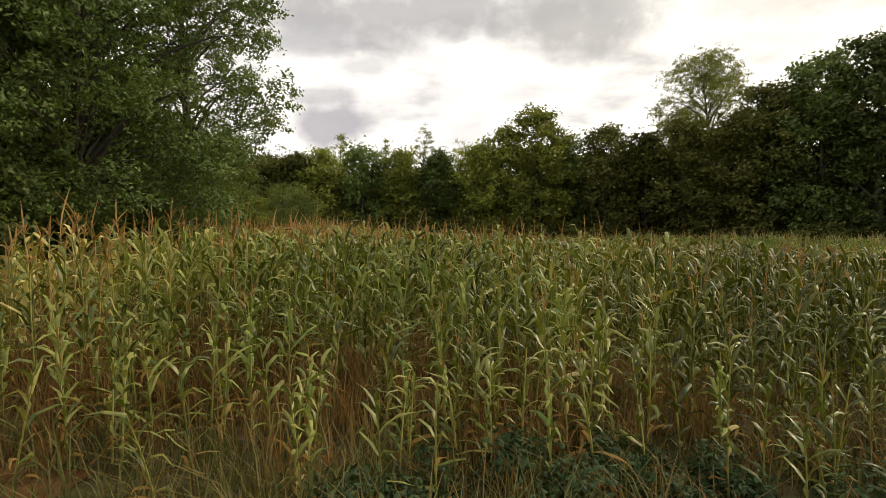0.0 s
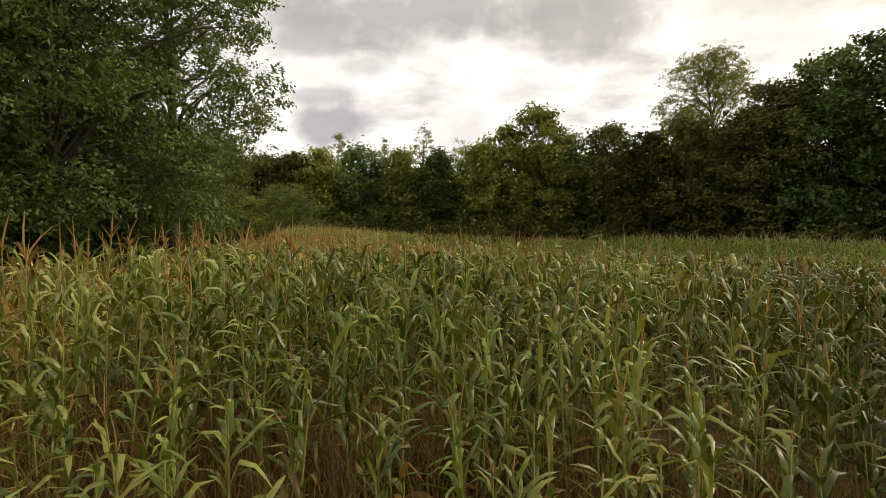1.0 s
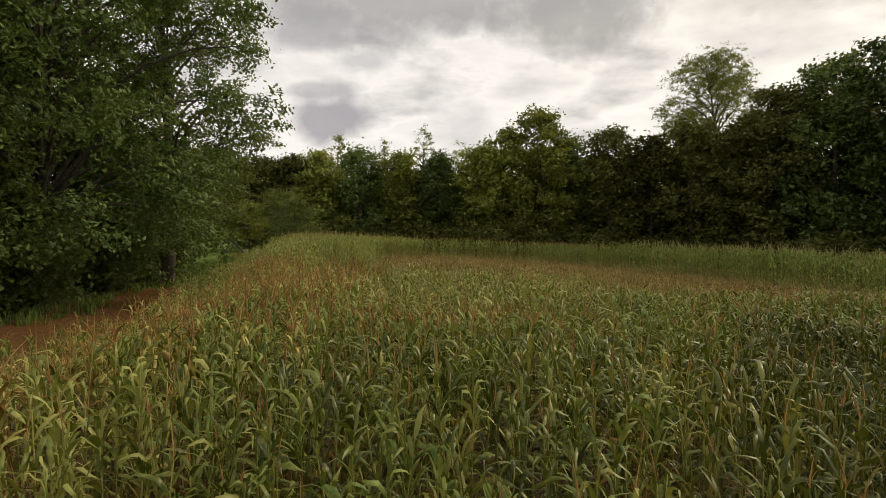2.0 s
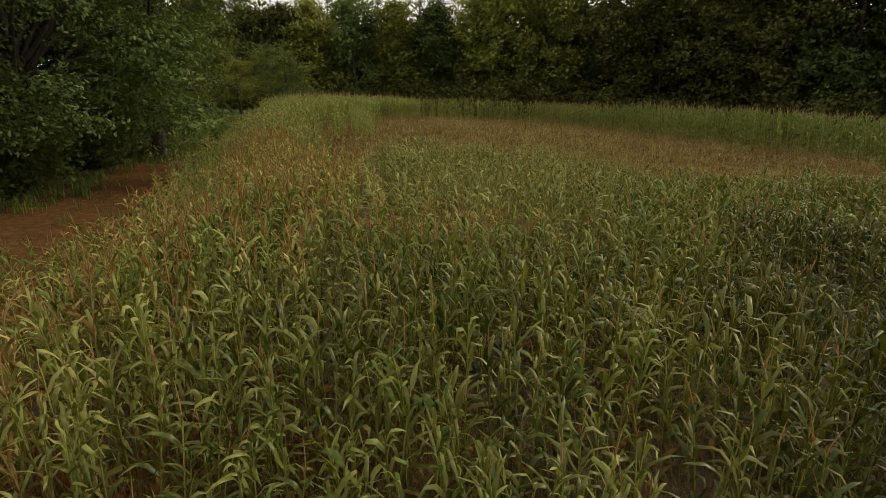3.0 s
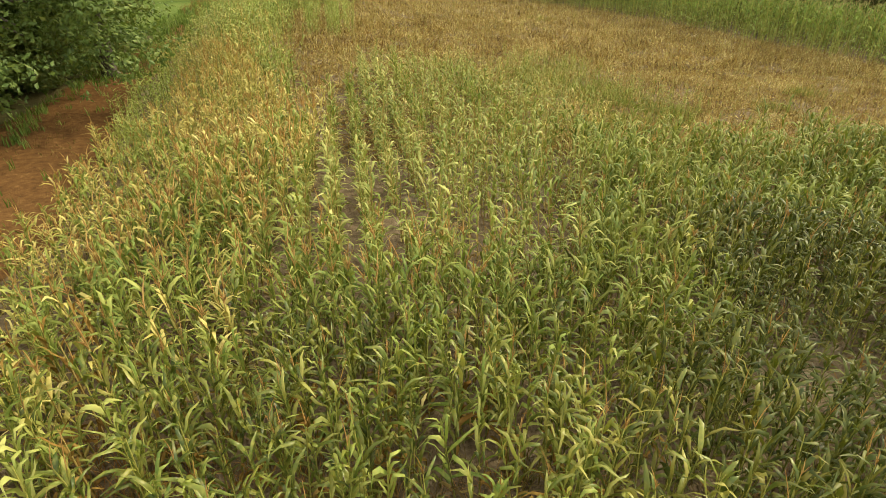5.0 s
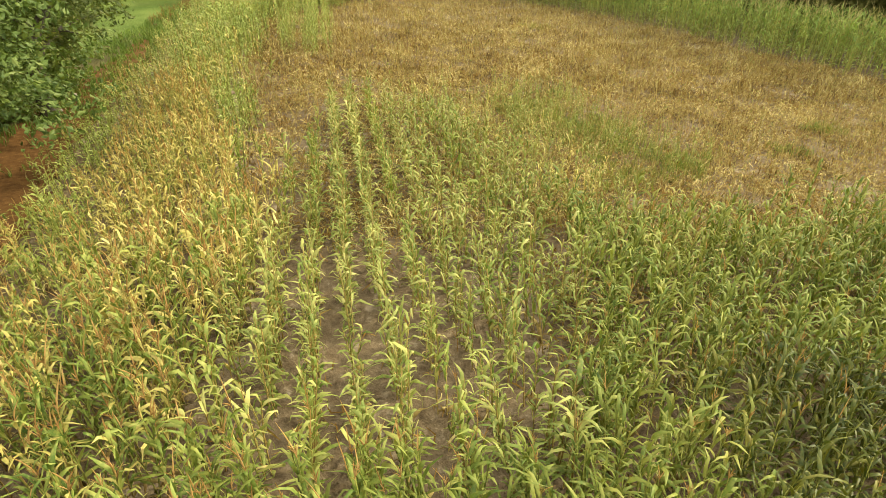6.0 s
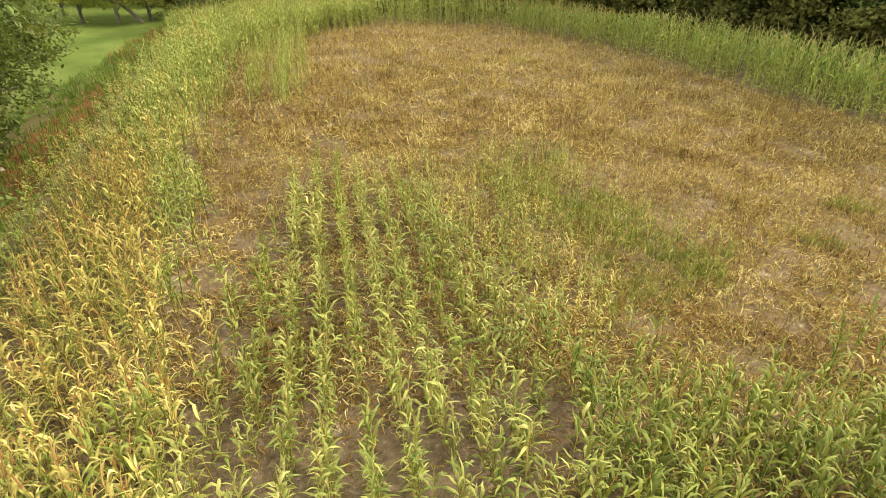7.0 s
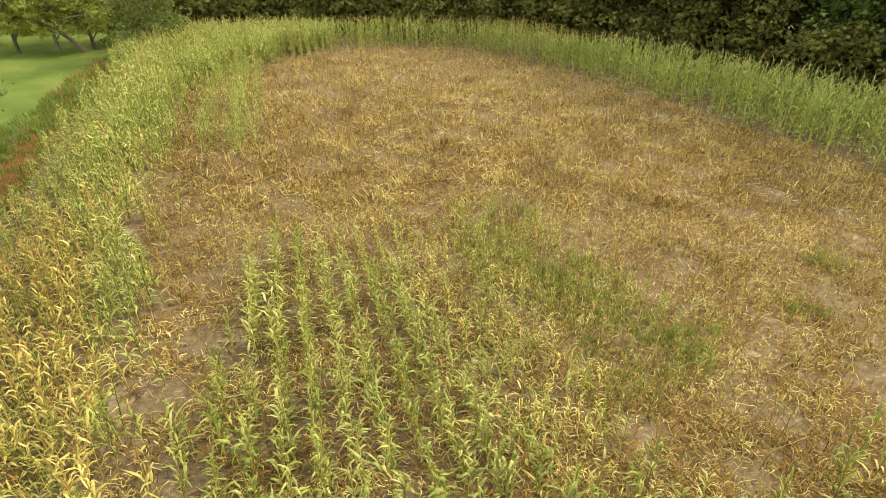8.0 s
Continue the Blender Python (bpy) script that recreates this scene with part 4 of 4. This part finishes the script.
p = p[wave(p[:, 0], p[:, 1], 0.9, 2.7) + rng.normal(0, 0.4, len(p)) + 0.25 * np.clip(p[:, 0] - 1.5, 0, 2) - 0.1 > 0]
k = rng.uniform(0, 1, len(p)) < np.clip(0.72 + 0.2 * p[:, 0], 0.25, 0.8)
tufts("feathery_grass", p[k], rng.uniform(0.34, 0.62, k.sum()), GRASS_FEATHER, "tall feathery brown grass in front of the maize", 9, 0.0030, 0.55)
tufts("feathery_grass", p[~k], rng.uniform(0.26, 0.5, (~k).sum()), GRASS_RUST, "tall feathery rust-coloured grass in front of the maize", 9, 0.0030, 0.55)
front_ = np.stack([rng.uniform(-9, 16, 3000), rng.uniform(-1.5, 2.6, 3000)], -1)
front_ = front_[wave(front_[:, 0], front_[:, 1], 1.1, 1.9) + rng.normal(0, 0.5, len(front_)) > -0.2]
tufts("headland_grass", front_, rng.uniform(0.06, 0.2, len(front_)), GRASS_OLIVE, "short patchy grass on the headland before the maize", 5, 0.005, 0.9)
p = cast(38000, TRACKPOLY)
p = p[(wave(p[:, 0], p[:, 1], 1.3, 0.5) > 0.1) & (rng.uniform(0, 1, len(p)) < 0.35) & (p[:, 1] > 5)]
tufts("track_grass", p, rng.uniform(0.03, 0.10, len(p)), GRASS_DRY, "short brown dry grass on the dirt track", 4, 0.006, 0.9)


p = np.stack([rng.uniform(-17, -11.6, 2600), rng.uniform(27, 46, 2600)], -1)
p = p[np.abs(p[:, 0] + 7.4 + 0.16 * p[:, 1] - 0.5 * wave(p[:, 0], p[:, 1], 1.2)) < 0.9]
k = wave(p[:, 0], p[:, 1], 0.7, 1.2) + rng.normal(0, 0.35, len(p)) + 0.12 * (p[:, 1] - 38) > 0.25
tufts("dry_weeds", p[k], rng.uniform(0.25, 0.6, k.sum()), GRASS_FEATHER, "rusty brown dry weeds at the edge of the lawn", 9, 0.007, 0.7)
tufts("lawn_edge_weeds", p[~k], rng.uniform(0.15, 0.4, (~k).sum()), GRASS_BLADE, "green weeds at the edge of the lawn", 8, 0.008, 0.8)
p = cast(15000, TRACKPOLY)
edge_ = np.interp(p[:, 1], [0, 12, 20, 29, 40], [-8.6, -9.0, -9.9, -11.2, -13.6])
p = p[(p[:, 0] < edge_ + 0.9 + 1.6 * np.clip((p[:, 1] - 21) / 5, 0, 1) + 0.6 * wave(p[:, 0], p[:, 1], 1.4, 0.9)) | (rng.uniform(0, 1, len(p)) < 0.05)]
tufts("track_weeds", p, rng.uniform(0.10, 0.35, len(p)), GRASS_BLADE, "green weeds along the edge of the dirt track", 6, 0.010)


# ---------------------------------------------------------------- trees
def limb_mesh(name, lines, mat, parent, sides=6):
    v, q, s = join([(*tube(p, r, sides), 0) for p, r in lines])
    return mesh_object(name, v, q, [mat], s, parent)


def leaf_cloud(name, centers, radii, count, size, mat, parent, seed, flat=0.8, spray=22, corners=4):
    """Leaves on small sprays in uneven clumps, with gaps between; a quarter of them fills the inside."""
    r = np.random.default_rng(seed)
    weight = radii**2 / (radii**2).sum()
    ns = max(8, count // spray)
    k = r.choice(len(centers), ns, p=weight)
    d = r.normal(0, 1, (ns, 3))
    d /= np.linalg.norm(d, axis=1)[:, None]
    rad = radii[k] * (0.1 + 1.1 * r.beta(2.0, 1.3, ns))
    sc = centers[k] + d * rad[:, None] * np.array([1, 1, flat]) + 0.12 * radii[k][:, None] * r.normal(0, 1, (ns, 3))
    sr = size * r.uniform(1.4, 3.2, ns)
    m = r.integers(0, ns, count)
    out = d[m]
    c = sc[m] + sr[m][:, None] * r.normal(0, 1, (count, 3)) * np.array([1, 1, 0.55])
    n = out * 0.6 + np.array([0, 0, 0.6]) + r.normal(0, 0.55, (count, 3))
    n /= np.linalg.norm(n, axis=1)[:, None]
    a = np.cross(n, r.normal(0, 1, (count, 3)))
    a /= np.linalg.norm(a, axis=1)[:, None] + 1e-9
    b = np.cross(n, a)
    s = (size * r.uniform(0.6, 1.35, count))[:, None]
    if corners == 4:
        v = np.stack([c - a * s, c + b * s * 0.55 - n * s * 0.18, c + a * s, c - b * s * 0.55 - n * s * 0.18], 1)
    else:
        v = np.stack([c - a * s, c + a * s * 0.6 + b * s * 0.75, c + a * s * 0.5 - b * s * 0.75], 1)
    q = np.arange(corners * count).reshape(-1, corners)
    return mesh_object(name, v.reshape(-1, 3), q, [mat], parent=parent, smooth=False)


def tree(x, y, top, radius, crown_base, leaves, size, mat, label, seed, kind="round", bark=None, clumps=40, name="tree", corners=4):
    """A tapered trunk with limbs and a crown of clumped leaves. top: height of the tip over the field's zero."""
    r = np.random.default_rng(seed)
    bark = bark or BARK
    g = float(gz(x, y))
    h = top - g
    base = new(name)
    base.location = (x * UNIT, y * UNIT, g * UNIT)
    cb = crown_base
    lines = []
    tr = 0.016 * h + 0.05
    t = np.linspace(0, 1, 8)
    wob = r.normal(0, 0.02 * h, 2)
    trunk = np.stack([wob[0] * np.sin(t * 3), wob[1] * np.sin(t * 2.4), -0.1 + t * h * 0.86], -1)
    lines.append((trunk, tr * (1 - 0.88 * t)))
    cen, rad = [], []
    for i in range(clumps):
        f = (i + r.uniform(0.2, 0.8)) / clumps
        az = i * 2.399963 + r.normal(0, 0.6)
        z = cb + (h - cb) * f
        if kind == "cone":
            env = (1.35 * radius * (1 - f) ** 0.8 + 0.25) * r.uniform(0.7, 1.15)
            cr = r.uniform(0.4, 0.8) * (0.24 * env + 0.25)
        elif kind == "full":
            lobe = 1 + 0.07 * np.sin(3 * az + seed) + 0.05 * np.sin(7 * f * np.pi + 2 * az + seed)
            env = radius * np.sin(np.pi * (0.14 + 0.72 * f)) ** 0.38 * lobe
            cr = r.uniform(0.5, 1.1) * (0.13 * radius + 0.25)
        elif kind == "airy":
            env = radius * np.sin(np.pi * (0.16 + 0.74 * f)) ** 0.7
            cr = r.uniform(0.6, 1.1) * (0.17 * radius + 0.2)
        else:
            lobe = 1 + 0.09 * np.sin(3 * az + seed) + 0.07 * np.sin(5 * f * np.pi + 2 * az + seed)
            env = radius * np.sin(np.pi * (0.2 + 0.74 * f)) ** 0.6 * lobe
            cr = r.uniform(0.5, 1.2) * (0.2 * radius + 0.3)
        d = max(0, env * r.uniform(0.03, 1.0) ** 0.4 - cr * 0.4)
        p = np.array([np.cos(az) * d, np.sin(az) * d, min(z, h - cr * 0.6)])
        cen.append(p)
        rad.append(cr)
        if i % 3 == 0:
            s = np.linspace(0, 1, 5)
            z0 = max(0.12 * h, z - 0.55 * d - 0.4)
            o = np.array([np.interp(z0, trunk[:, 2], trunk[:, 0]), np.interp(z0, trunk[:, 2], trunk[:, 1]), z0])
            ln = o + (p - o) * s[:, None] + np.array([0, 0, 0.18 * d]) * np.sin(np.pi * s)[:, None]
            r0 = tr * 0.36 * (1 - 0.6 * f)
            lines.append((ln, r0 * (1 - 0.85 * s)))
    limb_mesh("trunk", lines, bark, base)
    leaf_cloud("crown", np.array(cen), np.array(rad), leaves, size, mat, base, seed + 5000, corners=corners)
    return tagged(base, label, "tree")


def weed_bed(name, at, count, size, mat, label, seed):
    """Low bushy weeds: small leaves in tight clumps over the soil. at: place, reach and height of each clump."""
    r = np.random.default_rng(seed)
    cen, rad = [], []
    for x, y, reach, high in at:
        for _ in range(int(14 * reach)):
            px, py = x + r.normal(0, reach * 0.5), y + r.normal(0, reach * 0.32)
            cen.append((px, py, float(gz(px, py)) + r.uniform(0.3, 0.8) * high))
            rad.append(high * r.uniform(0.35, 0.7))
    ob = leaf_cloud(name, np.array(cen), np.array(rad), count, size, mat, None, seed, corners=4)
    return tagged(ob, label, "weeds", kind="stuff")


weed_bed("weed_bed", ((1.15, 2.75, 0.7, 0.20), (2.0, 2.9, 0.6, 0.18), (0.55, 2.5, 0.6, 0.15), (2.9, 3.1, 0.7, 0.16), (3.6, 3.6, 0.6, 0.14), (1.6, 3.5, 0.5, 0.14), (-2.6, 2.7, 0.5, 0.12)), 9000, 0.020, WEED, "low bushy dark green weeds before the maize", 77)
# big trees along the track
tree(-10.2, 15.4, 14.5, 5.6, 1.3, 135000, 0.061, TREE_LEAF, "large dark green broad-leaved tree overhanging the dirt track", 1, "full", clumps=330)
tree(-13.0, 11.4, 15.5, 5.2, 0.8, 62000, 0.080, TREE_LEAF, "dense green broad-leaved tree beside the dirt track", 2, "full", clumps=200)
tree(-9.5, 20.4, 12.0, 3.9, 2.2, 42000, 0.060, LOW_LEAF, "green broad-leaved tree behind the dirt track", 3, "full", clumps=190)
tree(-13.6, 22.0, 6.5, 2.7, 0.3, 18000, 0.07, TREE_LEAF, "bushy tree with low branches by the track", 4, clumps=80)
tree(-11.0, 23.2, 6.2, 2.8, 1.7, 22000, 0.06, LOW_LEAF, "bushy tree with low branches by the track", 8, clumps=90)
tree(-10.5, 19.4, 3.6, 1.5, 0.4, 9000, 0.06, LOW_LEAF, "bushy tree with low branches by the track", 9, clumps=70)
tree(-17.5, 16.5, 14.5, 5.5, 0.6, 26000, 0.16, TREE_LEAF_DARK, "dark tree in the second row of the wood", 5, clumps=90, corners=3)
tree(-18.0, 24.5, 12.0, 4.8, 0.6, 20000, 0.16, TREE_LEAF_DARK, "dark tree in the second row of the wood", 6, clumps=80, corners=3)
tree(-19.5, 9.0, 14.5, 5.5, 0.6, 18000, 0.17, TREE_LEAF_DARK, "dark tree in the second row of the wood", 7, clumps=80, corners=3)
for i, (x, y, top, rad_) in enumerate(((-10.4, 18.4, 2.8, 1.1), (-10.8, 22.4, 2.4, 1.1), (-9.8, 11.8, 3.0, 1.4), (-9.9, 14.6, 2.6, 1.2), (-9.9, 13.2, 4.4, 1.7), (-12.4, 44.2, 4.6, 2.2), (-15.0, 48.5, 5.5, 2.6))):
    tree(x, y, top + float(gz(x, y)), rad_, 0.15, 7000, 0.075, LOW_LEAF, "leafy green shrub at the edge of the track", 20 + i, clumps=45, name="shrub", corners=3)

# the wood behind the field: place, top, crown radius, form, leaf
FAR = [(-23.9, 56.0, 10.8, 4.2, "round", 1), (-20.5, 60.0, 10.3, 3.6, "round", 1), (-17.1, 59.1, 10.2, 3.4, "round", 1), (-14.4, 58.5, 10.7, 3.2, "round", 2),
       (-13.2, 63.1, 13.5, 3.4, "cone", 2), (-10.2, 59.5, 11.1, 3.0, "round", 0), (-8.2, 64.1, 12.9, 3.0, "cone", 2), (-5.8, 59.5, 10.8, 2.8, "round", 2),
       (-3.6, 63.1, 14.6, 3.6, "cone", 2), (-1.8, 59.5, 10.4, 2.8, "round", 0), (0.3, 63.1, 12.5, 3.0, "cone", 2), (2.1, 60.0, 11.2, 3.0, "round", 2),
       (5.1, 60.6, 13.1, 3.2, "round", 2), (8.8, 60.4, 15.1, 4.2, "round", 2), (11.9, 61.5, 12.4, 3.0, "round", 0), (15.7, 58.2, 12.7, 3.0, "round", 1),
       (18.6, 55.5, 11.4, 3.4, "round", 1), (21.6, 52.8, 12.1, 3.6, "round", 1), (28.8, 66.0, 22.3, 6.4, "airy", 2), (24.8, 50.2, 11.5, 3.6, "round", 1),
       (27.1, 48.6, 14.2, 3.8, "round", 1), (29.5, 45.6, 15.6, 4.0, "round", 0), (31.9, 42.4, 16.2, 4.4, "round", 0), (35.6, 37.8, 18.4, 4.8, "round", 0),
       (39.5, 31.0, 18.0, 5.0, "round", 1), (43.0, 23.0, 16.5, 5.0, "round", 1), (44.5, 13.0, 16.0, 5.0, "round", 1)]
FAR += [(x, y, top, 4.0, "round", 1) for x, y, top in ((-19, 66, 9.0), (-13, 67, 9.0), (-7.5, 68, 9.4), (-2, 68, 9.4), (4, 67, 9.8), (10, 67, 11.5), (15, 65, 10.6), (20, 62, 10.6),
                                                       (24.5, 58, 11.5), (29, 54, 12.6), (33.5, 50, 14.0), (37, 45, 15.0), (41, 38, 15.5))]
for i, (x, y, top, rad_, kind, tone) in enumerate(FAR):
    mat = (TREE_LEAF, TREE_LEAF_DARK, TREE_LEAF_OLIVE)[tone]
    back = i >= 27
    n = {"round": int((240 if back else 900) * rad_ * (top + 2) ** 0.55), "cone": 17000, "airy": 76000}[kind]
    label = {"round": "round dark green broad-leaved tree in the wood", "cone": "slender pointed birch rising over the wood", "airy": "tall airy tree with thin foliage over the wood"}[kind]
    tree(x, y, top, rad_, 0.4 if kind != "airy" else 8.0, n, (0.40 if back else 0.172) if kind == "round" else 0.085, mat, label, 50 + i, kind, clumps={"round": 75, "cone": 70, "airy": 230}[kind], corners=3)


def thicket(name, line, width, height, count, size, mat, label, seed):
    """Undergrowth along a line: clumps of leaves without a trunk in sight."""
    r = np.random.default_rng(seed)
    a = np.array(line, float)
    seg = np.linalg.norm(np.diff(a, axis=0), axis=1)
    cum = np.concatenate([[0], np.cumsum(seg)])
    n = int(cum[-1] / 1.1) * 3
    s = r.uniform(0, cum[-1], n)
    x = np.interp(s, cum, a[:, 0]) + r.normal(0, width / 2, n)
    y = np.interp(s, cum, a[:, 1]) + r.normal(0, width / 2, n)
    z = gz(x, y) + height * r.uniform(0.1, 0.85, n)
    ob = leaf_cloud(name, np.stack([x, y, z], -1), r.uniform(0.7, 1.4, n), count, size, mat, None, seed, corners=3)
    return tagged(ob, label, "undergrowth", kind="stuff")


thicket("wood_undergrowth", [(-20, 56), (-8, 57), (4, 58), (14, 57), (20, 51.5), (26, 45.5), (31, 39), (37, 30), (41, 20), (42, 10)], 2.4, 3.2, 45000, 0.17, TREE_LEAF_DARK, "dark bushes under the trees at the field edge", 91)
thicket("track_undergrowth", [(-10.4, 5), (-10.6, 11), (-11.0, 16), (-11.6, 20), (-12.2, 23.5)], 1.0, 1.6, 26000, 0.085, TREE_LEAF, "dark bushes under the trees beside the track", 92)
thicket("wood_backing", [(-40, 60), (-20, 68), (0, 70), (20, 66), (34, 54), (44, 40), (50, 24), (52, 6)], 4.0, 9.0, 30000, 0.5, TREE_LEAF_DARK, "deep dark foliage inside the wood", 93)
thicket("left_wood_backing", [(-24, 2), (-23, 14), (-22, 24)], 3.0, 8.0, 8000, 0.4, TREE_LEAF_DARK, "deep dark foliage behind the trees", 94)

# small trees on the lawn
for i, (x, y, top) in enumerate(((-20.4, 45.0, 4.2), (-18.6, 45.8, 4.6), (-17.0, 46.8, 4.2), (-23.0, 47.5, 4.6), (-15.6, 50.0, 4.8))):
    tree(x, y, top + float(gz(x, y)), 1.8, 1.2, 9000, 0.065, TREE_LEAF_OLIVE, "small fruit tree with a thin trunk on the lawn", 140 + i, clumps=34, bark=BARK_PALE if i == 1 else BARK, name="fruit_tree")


def bent_limb():
    """A pale dead limb leaning among the small trees, forked near its top."""
    t = np.linspace(0, 1, 9)
    stem = np.stack([-17.2 - 2.2 * t, 46.0 - 0.8 * t, 0.8 + 2.0 * np.sin(t * 1.5)], -1)
    tip1 = np.stack([-19.4 - 1.8 * t, 45.2 - 0.3 * t, 2.8 + 0.1 * t - 0.25 * t**2], -1)
    tip2 = np.stack([-18.3 + 2.3 * t, 45.6 + 0.2 * t, 2.35 + 0.5 * np.sin(2.2 * t)], -1)
    v, q, sl = join([(*tube(stem, 0.13 - 0.05 * t, 7), 0), (*tube(tip1, 0.08 - 0.06 * t, 6), 0), (*tube(tip2, 0.08 - 0.06 * t, 6), 0)])
    tagged(mesh_object("bare_limb", v, q, [BARK_PALE], sl), "pale bare limb forking among the small trees", "branch")


bent_limb()


def stone(x, y, size, seed):
    r = np.random.default_rng(seed)
    bm = bmesh.new()
    bmesh.ops.create_icosphere(bm, subdivisions=2, radius=size * UNIT)
    for v in bm.verts:
        n_ = noise.noise(v.co * (1.6 / (size * UNIT)) + Vector((seed, 0, 0)))
        v.co *= 1 + 0.45 * n_
        v.co.z *= 0.6
    me = bpy.data.meshes.new("stone")
    bm.to_mesh(me)
    bm.free()
    me.materials.append(STONE)
    ob = new("stone", me)
    ob.matrix_basis = pose(x * UNIT, y * UNIT, (float(gz(x, y)) + 0.02 + size * 0.25) * UNIT, 0, 0, r.uniform(0, 360))
    return tagged(ob, "pale rough field stone lying on the dirt track", "stone", "stones by the track")


for i, (x, y, size) in enumerate(((-9.6, 20.4, 0.10), (-9.4, 20.7, 0.07), (-9.9, 22.2, 0.10))):
    stone(x, y, size, 11 + i)
